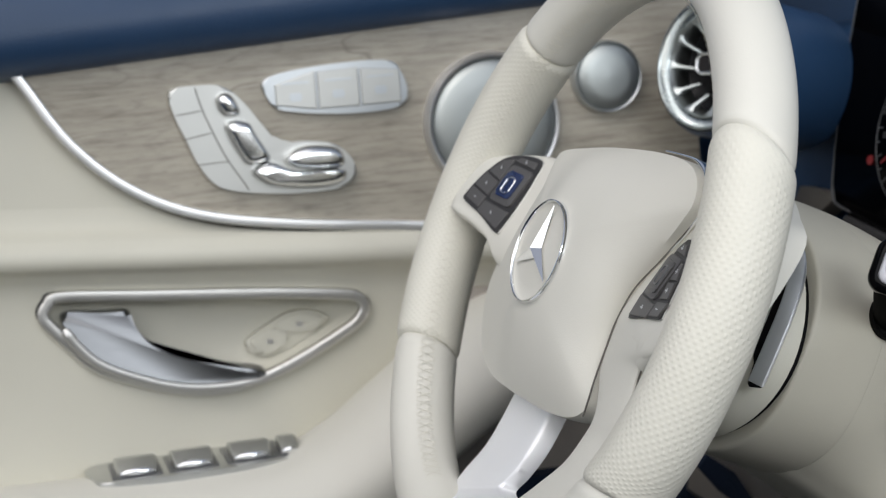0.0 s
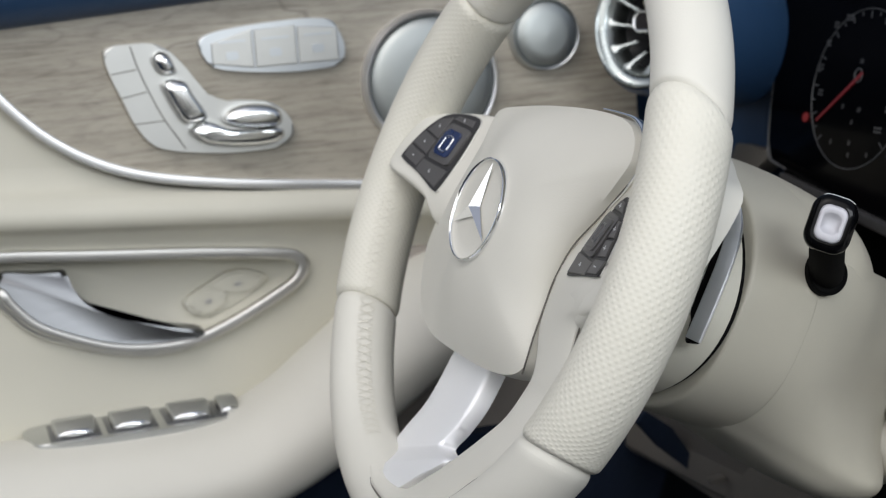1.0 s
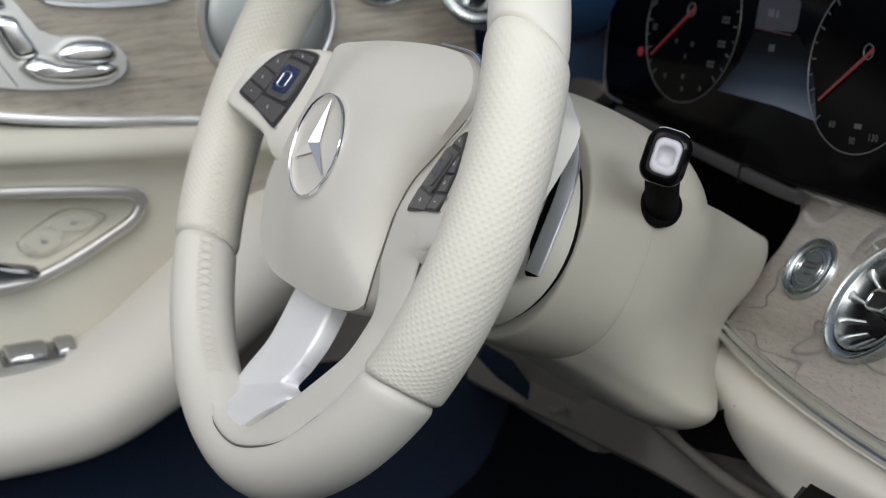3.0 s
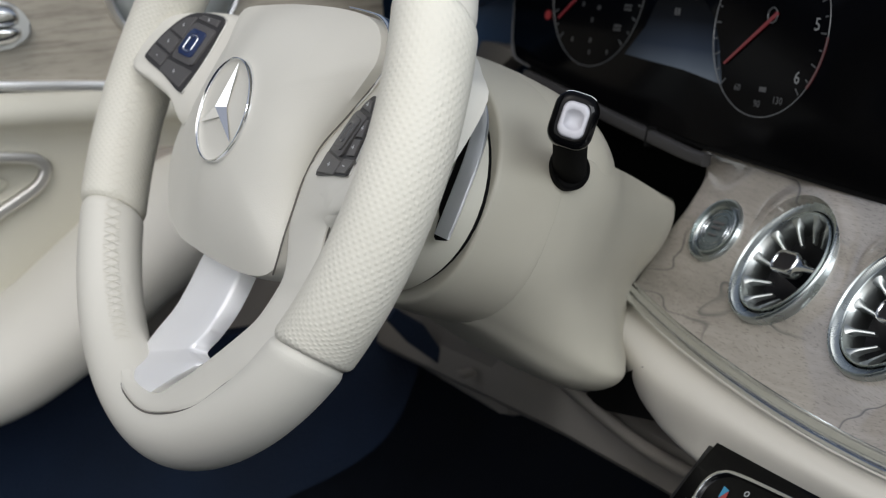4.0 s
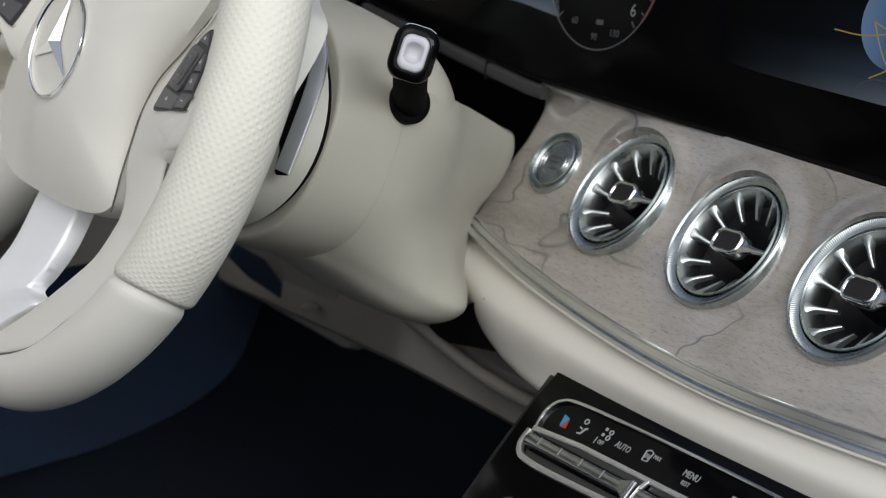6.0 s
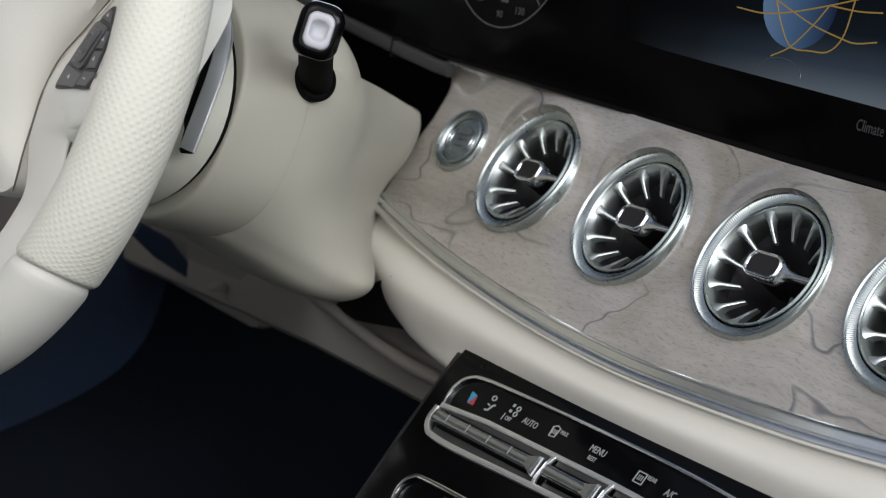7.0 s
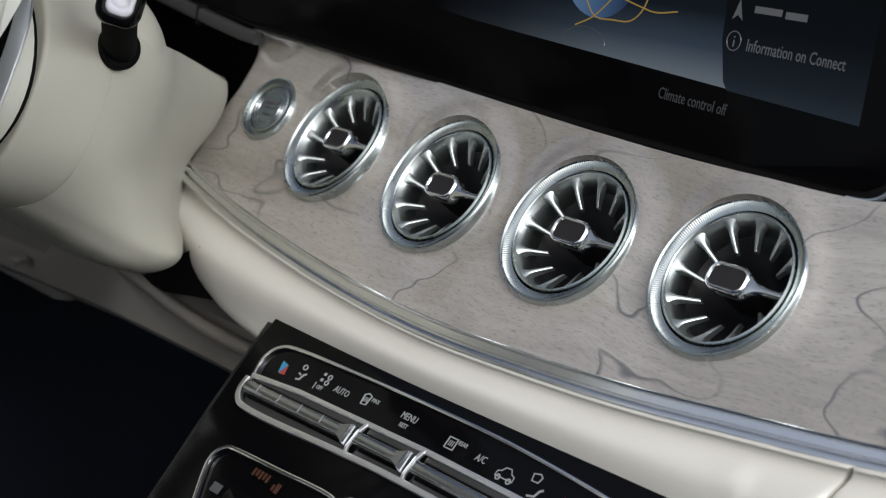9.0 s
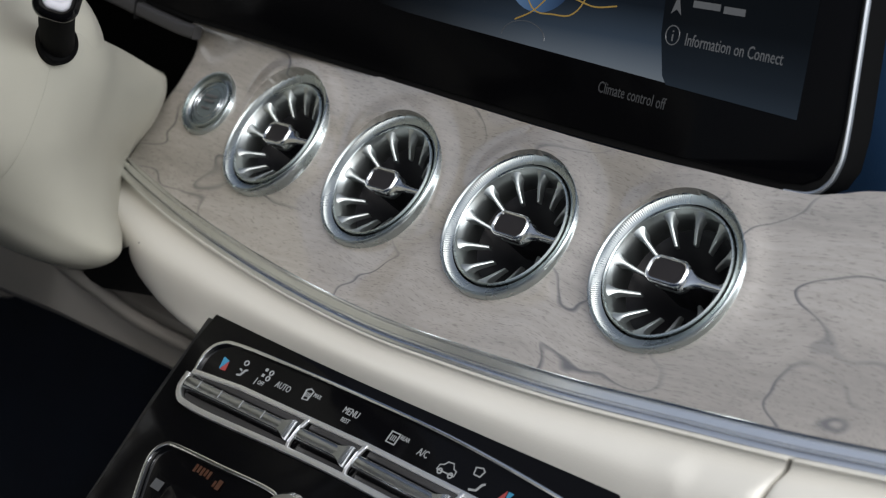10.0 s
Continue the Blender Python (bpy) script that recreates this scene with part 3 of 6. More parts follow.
# Paler strip stands in for the bright band reflected along the grip.
door_part("grip_edge", sweep([(-0.7285, y, z) for y, z in spline([(-0.2593, 0.5925), (-0.2514, 0.5787), (-0.2344, 0.5617), (-0.2020, 0.5461), (-0.1752, 0.5382), (-0.1475, 0.5355), (-0.1214, 0.5369)], 40)], rounded(-0.0034, 0.0034, -0.0030, 0.0030, 0.0016, 3), up=(1, 0, 0), scale=[0.5, 0.8] + [1.0] * 34 + [0.9, 0.8, 0.6, 0.4]), FRAME, pull, "pale silver strip for the bright reflected band along the grip")
door_part("key_plate", yz(smooth_outline([(-0.1277, 0.5609), (-0.1118, 0.5712), (-0.0878, 0.5807), (-0.0633, 0.5733), (-0.0741, 0.5634), (-0.1010, 0.5505), (-0.1190, 0.5499)], 40), -0.766, -0.7548, 0.0012), CREAM_SOFT, pull, "cream lock key surround")
for q in ([(-0.1237, 0.5610), (-0.1103, 0.5692), (-0.0956, 0.5644), (-0.1025, 0.5530), (-0.1170, 0.5526)], [(-0.1072, 0.5709), (-0.0880, 0.5781), (-0.0680, 0.5727), (-0.0769, 0.5650), (-0.0927, 0.5652)]):
    door_part("lock_key", yz(smooth_outline(q, 30), -0.764, -0.7528, 0.0012), CREAM_SOFT, pull)
    ya, za = sum(p[0] for p in q) / len(q), sum(p[1] for p in q) / len(q)
    door_part("lock_symbol", yz(rounded(ya - 0.0025, ya + 0.0025, za - 0.0018, za + 0.0018, 0.001), -0.7532, -0.7524), FRAME, pull)
# window switches on the arm rest
sw = door_part("window_switch", prism(smooth_outline([(-0.737, -0.250), (-0.700, -0.252), (-0.683, -0.240), (-0.678, -0.18), (-0.680, -0.118), (-0.692, -0.100), (-0.735, -0.098), (-0.739, -0.17)], 48), 0.478, 0.4885, 0.002), PEARL, label="silver window switch block with bright-tipped rockers")
for y in (-0.2215, -0.1815, -0.1400, -0.1120):
    half = 0.015 if y < -0.13 else 0.007
    door_part("well", box(-0.732, -0.686, y - half - 0.003, y + half + 0.003, 0.484, 0.4893, 0.001), CAP, sw)
    door_part("rocker", sweep([(-0.724, y, 0.489), (-0.712, y, 0.494), (-0.700, y, 0.4955), (-0.690, y, 0.490)], rounded(-half, half, -0.004, 0.004, 0.002, 3), up=(0, 0, 1), scale=[0.85, 1, 1, 0.9]), PEARL, sw, "silver rocker switch")
    # Chrome bead added to carry the white highlight on the rocker's front.
    door_part("rocker_highlight", sweep([(-0.6905, y - half * 0.8, 0.4915), (-0.6890, y, 0.4925), (-0.6905, y + half * 0.8, 0.4915)], circle(0.0032, 12), up=(0, 0, 1), scale=[0.6, 1.0, 0.6]), CHROME, sw, "chrome bead added for the rocker's highlight")

# ---- dash ----
dash = thing("dashboard", pose(-0.13, 0.5, 0.45), "cream and navy dashboard with grey-brown veneer and silver strip", "dashboard")
DASH = Matrix.Translation((0.13, -0.5, -0.45))


def dash_part(name, bm, mat, label="", smooth=True):
    ob = part(name, bm, mat, dash, label, smooth)
    ob.matrix_basis = DASH
    return ob


C40, S40 = math.cos(radians(40)), math.sin(radians(40))
PANEL = axes((-0.13, 0.275, 0.545), (1, 0, 0), (0, S40, C40), (0, -C40, S40))


def on_panel(x, y, h=0.0):
    """Panel face: gently hollow between its lower and its upper edge."""
    z = h + 1.8 * (y + 0.004) ** 2
    return PANEL @ Vector((x, y, z))


LOW = [(-0.2728, -0.0339), (-0.2649, -0.0375), (-0.1826, -0.0543), (-0.0874, -0.0668), (-0.0048, -0.0720), (0.0613, -0.0705), (0.1330, -0.0659), (0.1944, -0.0588), (0.2498, -0.0519), (0.2893, -0.0458), (0.4502, -0.0201), (0.6200, 0.0040)]
HIGH = [(-0.2735, 0.0559), (-0.2682, 0.0606), (-0.1418, 0.0575), (-0.0243, 0.0530), (0.0603, 0.0502), (0.1325, 0.0498), (0.1970, 0.0511), (0.2191, 0.0552), (0.2394, 0.0606), (0.3064, 0.0703), (0.4542, 0.0788), (0.6200, 0.0831)]
# the left end of the veneer: a hooked upper tip, then a straight slanting edge
LEFT = [(-0.0348, -0.2714), (-0.0132, -0.2727), (0.0063, -0.2707), (0.0204, -0.2660), (0.0300, -0.2639), (0.0402, -0.2617), (0.0484, -0.2634), (0.0535, -0.2700), (0.0561, -0.2781), (0.0599, -0.2779), (0.0640, -0.2675)]


def along(line, x):
    xs, ys = zip(*line)
    return float(np.interp(x, xs, ys))


VENTS = [(-0.1485, 0.0082), (-0.0498, 0.0005), (0.0503, -0.0018), (0.1510, 0.0002)]
OPENINGS = [(x, y, 0.0365) for x, y in VENTS] + [(-0.2215, 0.0136, 0.0185)]


def panel_grid():
    """The veneer sheet with its round openings, edges turned back."""
    fine_low = [(p[0], p[1]) for p in spline(LOW, 80)]
    fine_high = [(p[0], p[1]) for p in spline(HIGH, 80)]
    fine_left = [(p[0], p[1]) for p in spline(LEFT, 60)]
    bm = bmesh.new()
    rows, flat = [], []
    xs = np.concatenate([np.linspace(-0.2725, -0.262, 9), np.linspace(-0.2605, 0.30, 330), np.linspace(0.31, 0.62, 20)])
    for x in xs:
        a, b = along(fine_low, x), along(fine_high, x)
        row, spots = [], []
        for k in range(66):
            y = a + (b - a) * k / 65
            edge = min(1.0, (x + 0.2725) / 0.009)
            h = -0.007 * (1 - math.sqrt(max(0.0, 1 - (1 - edge) ** 2)))
            left = (along(fine_left, y) + 0.2725) * max(0.0, 1 - (x + 0.2725) / 0.030)
            px, py = x + left, y
            for ox, oy, r in OPENINGS:
                rim = r + 0.0040 if r > 0.03 else r + 0.0025
                away = math.hypot(px - ox, py - oy)
                d = away - rim
                if abs(d) < 0.00125:
                    px, py, d = ox + (px - ox) * rim / away, oy + (py - oy) * rim / away, 0.0
                if d < -0.0001:
                    h -= 0.008
                elif r > 0.03:
                    h += 0.0030 * math.exp(-(d / 0.0085) ** 2) * (0.45 + 0.55 * math.tanh((py - oy + 0.6 * (px - ox)) / 0.02))
            row.append(bm.verts.new(on_panel(px, py, h)))
            spots.append((px, py))
        row = [bm.verts.new(on_panel(x, a, -0.012))] + row + [bm.verts.new(on_panel(x, b, -0.012))]
        rows.append(row)
        flat.append([(x, a)] + spots + [(x, b)])
    for i in range(len(rows) - 1):
        for k in range(len(rows[0]) - 1):
            cx = (flat[i][k][0] + flat[i + 1][k][0]) / 2
            cy = (flat[i][k][1] + flat[i][k + 1][1]) / 2
            if all((cx - ox) ** 2 + (cy - oy) ** 2 > r * r for ox, oy, r in OPENINGS):
                bm.faces.new((rows[i][k], rows[i + 1][k], rows[i + 1][k + 1], rows[i][k + 1]))
    for v in [v for v in bm.verts if not v.link_faces]:
        bm.verts.remove(v)
    return bm


dash_part("veneer_panel", panel_grid(), WOOD, "lacquered grey-brown veneer with dark veins")
strip = [on_panel(x, along([(p[0], p[1]) for p in spline(LOW, 80)], x) - 0.0032, 0.0015) for x in np.linspace(-0.278, 0.62, 90)]
dash_part("trim_strip", sweep(strip, [(-0.0050, -0.004), (-0.0050, 0.0010), (-0.0044, 0.0016), (-0.0036, 0.0012), (-0.0032, -0.0018), (-0.0026, -0.0018), (-0.0023, 0.0006), (0.0006, 0.0003), (0.0010, -0.0020), (0.0016, -0.0020), (0.0020, 0.0010), (0.0030, 0.0024), (0.0044, 0.0031), (0.0058, 0.0029), (0.0068, 0.0018), (0.0072, 0.0002), (0.0071, -0.002), (0.0062, -0.005)], up=(0, -C40, S40)), STRIP, "grooved bright silver trim strip")


# cream pad under the strip
def lower_pad(x0, x1, n):
    """The padded roll: full at its crest, tapering to a rounded left end."""
    foot = [(-0.4110, 0.2520, 0.4975), (-0.4075, 0.2490, 0.4930), (-0.3970, 0.2426, 0.4822), (-0.3782, 0.2354, 0.4733), (-0.3567, 0.2280, 0.4637), (-0.3326, 0.2212, 0.4572), (-0.3095, 0.2160, 0.4516), (-0.2851, 0.2116, 0.4492), (-0.2625, 0.2081, 0.4487), (-0.2375, 0.2081, 0.4487), (0.0632, 0.2081, 0.4511), (0.1224, 0.2111, 0.4699), (0.1622, 0.2172, 0.4720), (0.5967, 0.2434, 0.4996)]
    line = [(p[0], p[1]) for p in spline(LOW, 80)]
    rings = []
    for x in np.concatenate([np.linspace(x0, x0 + 0.02, 14)[:-1], np.linspace(x0 + 0.02, x1 - 0.006, n), np.linspace(x1 - 0.006, x1, 6)[1:]]):
        top = on_panel(x + 0.13, along(line, x + 0.13) - 0.0085, 0.0)
        by = along([(a, b) for a, b, c in foot], x)
        bz = along([(a, c) for a, b, c in foot], x)
        e = min(1.0, (x - x0) / 0.02, (x1 - x) / 0.006 if x1 < 0.2 else 1.0)
        k = 0.15 + 0.85 * math.sqrt(max(0.0, 1 - (1 - e) ** 2))
        run = min(1.0, max(0.0, (x + 0.345) / 0.10))      # the roll grows slimmer above the climate panel
        run = run * run * (3 - 2 * run)
        k *= 1.0 - 0.30 * run
        # the face passes this line, where the climate panel's upper edge meets it
        gy, gz = by - 0.010 * k * (1 - run) - 0.0015 * run, bz + 0.0198 * min(1.0, max(0.15, (top.z - bz) / 0.07))
        if x > 0.085:
            gy, gz = by - 0.004, bz + 0.004
        ctrl = [(top.y + 0.03, top.z - 0.004), (top.y + 0.005, top.z - 0.003), (top.y - 0.002 * k, top.z - 0.0070), ((top.y + gy) / 2 - 0.0085 * k, (top.z + gz) / 2 + 0.002), (gy, gz), (by, bz), (by + 0.03, bz - 0.004)]
        rings.append([(x, p[0], p[1]) for p in spline(ctrl, 32)])
    return loft(rings)


dash_part("lower_pad", lower_pad(-0.4105, 0.121, 90), DASH_CREAM, "cream leather lower pad")
dash_part("glovebox_pad", lower_pad(0.1235, 0.60, 40), DASH_CREAM, "cream leather glovebox pad")
# knee panel with a ledge, and the navy gap trim beside it
rings = []
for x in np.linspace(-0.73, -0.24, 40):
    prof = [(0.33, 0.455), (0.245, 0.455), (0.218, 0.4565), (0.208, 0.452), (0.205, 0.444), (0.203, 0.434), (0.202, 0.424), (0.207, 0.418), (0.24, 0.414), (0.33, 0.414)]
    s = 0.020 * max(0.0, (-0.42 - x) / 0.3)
    back = min(1.0, max(0.0, (x + 0.42) / 0.10))     # shifted along the camera's sight lines, so its outline fits the view
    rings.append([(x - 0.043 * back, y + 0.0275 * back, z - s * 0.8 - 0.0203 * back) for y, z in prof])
dash_part("knee_panel", loft(rings), SHADED_TAUPE, "moulded knee panel, darkened in colour for shade")
# Black sheet painted in for the shade of the gap under the column.
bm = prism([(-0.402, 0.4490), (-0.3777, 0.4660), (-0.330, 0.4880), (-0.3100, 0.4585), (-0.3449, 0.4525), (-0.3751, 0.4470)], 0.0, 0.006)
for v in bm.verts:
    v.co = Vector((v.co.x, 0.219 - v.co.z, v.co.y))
dash_part("gap", bm, SHADOW, "black sheet for the shade in the gap under the column")
ledge = spline([(-0.44, 0.209, 0.4570), (-0.3979, 0.212, 0.4478), (-0.3620, 0.218, 0.4360), (-0.3330, 0.2225, 0.4298), (-0.3044, 0.2260, 0.4270), (-0.280, 0.228, 0.4255)], 40)
dash_part("knee_ledge", sweep(ledge, smooth_outline([(-0.004, -0.004), (-0.0035, 0.001), (0.0, 0.0026), (0.0035, 0.001), (0.004, -0.004)], 18), up=(0, -0.5, 0.87), scale=[0.3, 0.55, 0.75, 0.9] + [1.0] * 36), SHADED_TAUPE, "rounded lip of the knee panel")
# Small block added where a highlight lies on the knee trim.
dash_part("highlight_block", box(-0.538, -0.528, 0.188, 0.200, 0.430, 0.435, 0.0018), SHADED_TAUPE, "small taupe block standing in for a highlight")
dash_part("knee_cover", box(-0.73, -0.43, 0.255, 0.30, 0.44, 0.54, 0.01), SHADED_TAUPE)
dash_part("side_cover", box(-0.725, -0.50, 0.205, 0.25, 0.40, 0.64, 0.015), SHADED_TAUPE, "lower dash side, darkened in colour for shade")
dash_part("gap_trim", sweep([(-0.60, 0.168, 0.465), (-0.60, 0.186, 0.447), (-0.60, 0.210, 0.418)], rounded(-0.008, 0.008, -0.004, 0.004, 0.003, 3), up=(1, 0, 0), scale=[0.7, 1.1, 0.4]), NAVY_CARPET, "narrow navy trim piece")
# navy upper dash
rings = []
for x in np.linspace(-0.76, 0.74, 50):
    end = 0.10 * max(0.0, (-0.60 - x) / 0.16) ** 1.5
    prof = [(0.60, 0.50), (0.40, 0.52), (0.385 - end, 0.56), (0.372 - end, 0.62), (0.372 - end, 0.70), (0.385 - end, 0.745), (0.42, 0.765), (0.52, 0.775), (0.70, 0.775), (0.70, 0.50)]
    rings.append([(x, p[0], p[1]) for p in spline(prof, 40)])
dash_part("upper_pad", loft(rings), NAVY, "navy leather upper dash")
# Black box whose colour stands in for shade behind the column.
dash_part("recess", box(-0.72, -0.30, 0.335, 0.37, 0.50, 0.64, 0.004), SHADOW, "black box for the dark space behind the steering column")

# ---- centre stack ----
S50, C50 = math.sin(radians(50)), math.cos(radians(50))
stack = thing("climate_panel", axes((-0.2457, 0.2071, 0.4699), (1, 0, 0), (0, S50, C50), (0, -C50, S50)) @ Matrix.Scale(0.9942, 4), "piano black climate panel with silver frames and toggle levers", "climate panel")
part("fascia", prism([(0, 0), (0.303, 0), (0.303, -0.30), (0.020, -0.30), (0.0, -0.02)], -0.06, -0.001, 0.0015), BLACK, stack, "glossy black fascia")
part("side_trim", sweep([(-0.003, -0.004, -0.012), (0.0, -0.06, -0.012), (0.010, -0.16, -0.012), (0.018, -0.29, -0.012)], rounded(-0.005, 0.005, -0.008, 0.008, 0.002, 3), up=(0, 0, 1)), DARK, stack)
upper_frame = [(0.0178, -0.0365), (0.0158, -0.0290), (0.0165, -0.0225), (0.0220, -0.0160), (0.0366, -0.0125), (0.093, -0.0106), (0.16, -0.0096), (0.2111, -0.0103), (0.2651, -0.0135), (0.287, -0.0165), (0.296, -0.025), (0.297, -0.034)]
part("frame", sweep([(p[0], p[1], 0.0) for p in spline(upper_frame, 60)], rounded(-0.0010, 0.0010, -0.0012, 0.0012, 0.0004, 2), up=(0, 0, 1)), CHROME, stack, "thin chrome frame line")
part("rail", sweep([(0.0172, -0.0368, 0.0), (0.0574, -0.0335, 0.0), (0.16, -0.0315, 0.0), (0.297, -0.0325, 0.0)], rounded(-0.0015, 0.0015, -0.0012, 0.0016, 0.0005, 2), up=(0, 0, 1)), TRIM, stack, "satin silver rail")
lower_frame = [(0.0160, -0.0385), (0.0165, -0.0470), (0.0215, -0.0528), (0.0290, -0.0545), (0.0511, -0.0547), (0.1125, -0.0520), (0.16, -0.0508), (0.25, -0.0515), (0.297, -0.0525)]
part("frame", sweep([(p[0], p[1], 0.0008) for p in spline(lower_frame, 50)], rounded(-0.0017, 0.0017, -0.0018, 0.0018, 0.0006, 2), up=(0, 0, 1)), TRIM, stack, "thin chrome frame line")


def lever(x0, x1, y0, y1):
    """A flat-topped bar with rounded edges and a sloping start."""
    section = [(-0.0034, -0.002), (-0.0034, 0.0040), (-0.0031, 0.0052), (-0.0024, 0.0058), (-0.0008, 0.0061), (0.0008, 0.0061), (0.0024, 0.0058), (0.0031, 0.0052), (0.0034, 0.0040), (0.0034, -0.002)]
    rings = []
    for x, k in [(x0, 0.55), (x0 + 0.0006, 0.80), (x0 + 0.0016, 0.95), (x0 + 0.003, 1.0)] + [(x0 + 0.003 + (x1 - x0 - 0.003) * i / 8, 1.0) for i in range(1, 9)]:
        mid = y0 + (y1 - y0) * (x - x0) / (x1 - x0)
        rings.append([(x, mid + y, z * k if z > 0 else z) for y, z in section])
    return loft(rings)


for x0, x1, y0, y1 in ((0.0205, 0.1125, -0.0440, -0.0425), (0.1165, 0.1570, -0.0420, -0.0415), (0.1615, 0.2260, -0.0415, -0.0420), (0.2300, 0.290, -0.0420, -0.0425)):
    lv = part("toggle_lever", lever(x0, x1 - 0.0030, y0, y1), LEVER, stack, "polished grey toggle lever")
    # flared end: narrow where it leaves the bar, broad and facing up at its tip
    rings = []
    for x, half, h in ((x1 - 0.0090, 0.0032, 0.0058), (x1 - 0.0060, 0.0036, 0.0063), (x1 - 0.0020, 0.0052, 0.0068), (x1 - 0.0004, 0.0058, 0.0066), (x1, 0.0057, 0.0050)):
        rings.append([(x, y1 + half * w, z) for w, z in ((-1.0, -0.001), (-1.0, h - 0.0012), (-0.88, h), (0.88, h), (1.0, h - 0.0012), (1.0, -0.001))])
    part("end_cap", loft(rings), END_CAP, lv, "flared silver end", False)
    part("upper_well", prism([(x0 + 0.0015, y0 + 0.0052), (x1 - 0.0005, y1 + 0.0052), (x1 - 0.0005, y1 + 0.0100), (x0 + 0.0015, y0 + 0.0082)], -0.004, 0.0004, 0.0005), JOINT, lv, "dark grey well above the lever")
    part("lower_well", prism([(x0 + 0.002, y0 - 0.0050), (x1 - 0.0005, y1 - 0.0050), (x1 - 0.0005, y1 - 0.0098), (x0 + 0.004, y0 - 0.0098)], -0.004, 0.0004, 0.0005), JOINT, lv, "dark grey well under the lever")
    part("well_edge", sweep([(x0 + 0.003, y0 - 0.0092, 0.0008), (x0 + 0.012, y0 - 0.0095, 0.0008)], circle(0.0011, 8), up=(0, 0, 1), scale=[1.0, 0.3]), TRIM, lv, "bright end of the well")
    part("divider", sweep([(x1 + 0.0018, y1 - 0.0100, 0.0006), (x1 + 0.0016, y1 - 0.0050, 0.0022), (x1 + 0.0024, y1 + 0.0040, 0.0022), (x1 + 0.0030, y1 + 0.0100, 0.0008)], rounded(-0.0012, 0.0012, -0.0010, 0.0010, 0.0005, 2), up=(0, 0, 1)), TRIM, lv, "silver bracket")
for i in range(4):
    bars("tick", [(0.0345 + i * 0.0185, 0.0351 + i * 0.0185, -0.0455 + 0.0003 * i, -0.0405 + 0.0003 * i)], 0.0062, WHITE_PRINT, stack)
second = [(0.060, -0.150), (0.045, -0.118), (0.034, -0.096), (0.0315, -0.086), (0.036, -0.0790), (0.045, -0.0768), (0.085, -0.0750), (0.120, -0.0735), (0.132, -0.076), (0.139, -0.085), (0.150, -0.110)]
part("frame", sweep([(p[0], p[1], 0.0006) for p in spline(second, 60)], rounded(-0.0012, 0.0012, -0.0014, 0.0014, 0.0005, 2), up=(0, 0, 1)), CHROME, stack, "thin chrome frame line")
part("key", prism(rounded(0.058, 0.125, -0.125, -0.094, 0.004), -0.001, 0.0012, 0.0008), BLACK, stack)
part("knob", lathe([(0.0, 0.012), (0.016, 0.012), (0.018, 0.010), (0.0185, -0.001)], 40), CHROME, stack, "chrome rotary knob", m=pose(0.150, -0.088, 0))
AMBER = glow("amber_symbol", (0.8, 0.22, 0.04), 0.055)
bars("amber_symbol", [(0.0650 + 0.0030 * i, 0.0670 + 0.0030 * i, -0.0840 + 0.0006 * (i % 2), -0.0795) for i in range(5)] + [(0.0840, 0.0858, -0.0860, -0.0825), (0.0866, 0.0900, -0.0865, -0.0810)], 0.0002, AMBER, stack)
bars("white_symbol", [(0.045, 0.053, -0.1020, -0.0965)], 0.0002, GREY_PRINT, stack)
BLUE_PRINT, RED_PRINT = glow("blue_print", (0.05, 0.35, 0.6), 0.6), glow("red_print", (0.6, 0.08, 0.08), 0.5)
part("blue_triangle", prism([(0.0300, -0.0215), (0.0352, -0.0225), (0.0318, -0.0285)], -0.0008, -0.0002), BLUE_PRINT, stack, smooth=False)
part("red_triangle", prism([(0.0355, -0.0232), (0.0370, -0.0285), (0.0325, -0.0288)], -0.0008, -0.0002), RED_PRINT, stack, smooth=False)
part("red_triangle", prism([(0.2462, -0.0270), (0.2490, -0.0215), (0.2498, -0.0270)], -0.0008, -0.0002), RED_PRINT, stack, smooth=False)
part("blue_triangle", prism([(0.2500, -0.0215), (0.2530, -0.0215), (0.2508, -0.0268)], -0.0008, -0.0002), BLUE_PRINT, stack, smooth=False)
T = -0.0008
writing("auto_text", "AUTO", 0.0054, WHITE_PRINT, stack, (0.0828, -0.0228, T), label="white word AUTO", stretch=0.8)
writing("menu_text", "MENU", 0.0054, WHITE_PRINT, stack, (0.1357, -0.0196, T), label="white word MENU", stretch=0.8)
writing("rest_text", "REST", 0.0036, WHITE_PRINT, stack, (0.1353, -0.0246, T), label="white word REST", stretch=0.8)
writing("ac_text", "A/C", 0.0055, WHITE_PRINT, stack, (0.1920, -0.0225, T), label="white letters A/C", stretch=0.8)
writing("off_text", "OFF", 0.0036, WHITE_PRINT, stack, (0.0665, -0.0262, T), label="white word OFF", stretch=0.8)
writing("max_text", "MAX", 0.0034, WHITE_PRINT, stack, (0.1085, -0.0195, T), label="white word MAX", stretch=0.8)
writing("rear_text", "REAR", 0.0034, WHITE_PRINT, stack, (0.1770, -0.0200, T), label="white word REAR", stretch=0.8)


def line_symbol(name, points, r=0.00035, closed=False):
    return part(name, sweep([(x, y, T) for x, y in points], circle(r, 6), up=(0, 0, 1), closed=closed), WHITE_PRINT, stack)


def ring_points(cx, cy, rx, ry, n=14):
    return [(cx + rx * math.cos(2 * math.pi * i / n), cy + ry * math.sin(2 * math.pi * i / n)) for i in range(n)]


line_symbol("airflow_symbol", ring_points(0.0478, -0.0195, 0.0016, 0.0014), 0.0004, True)
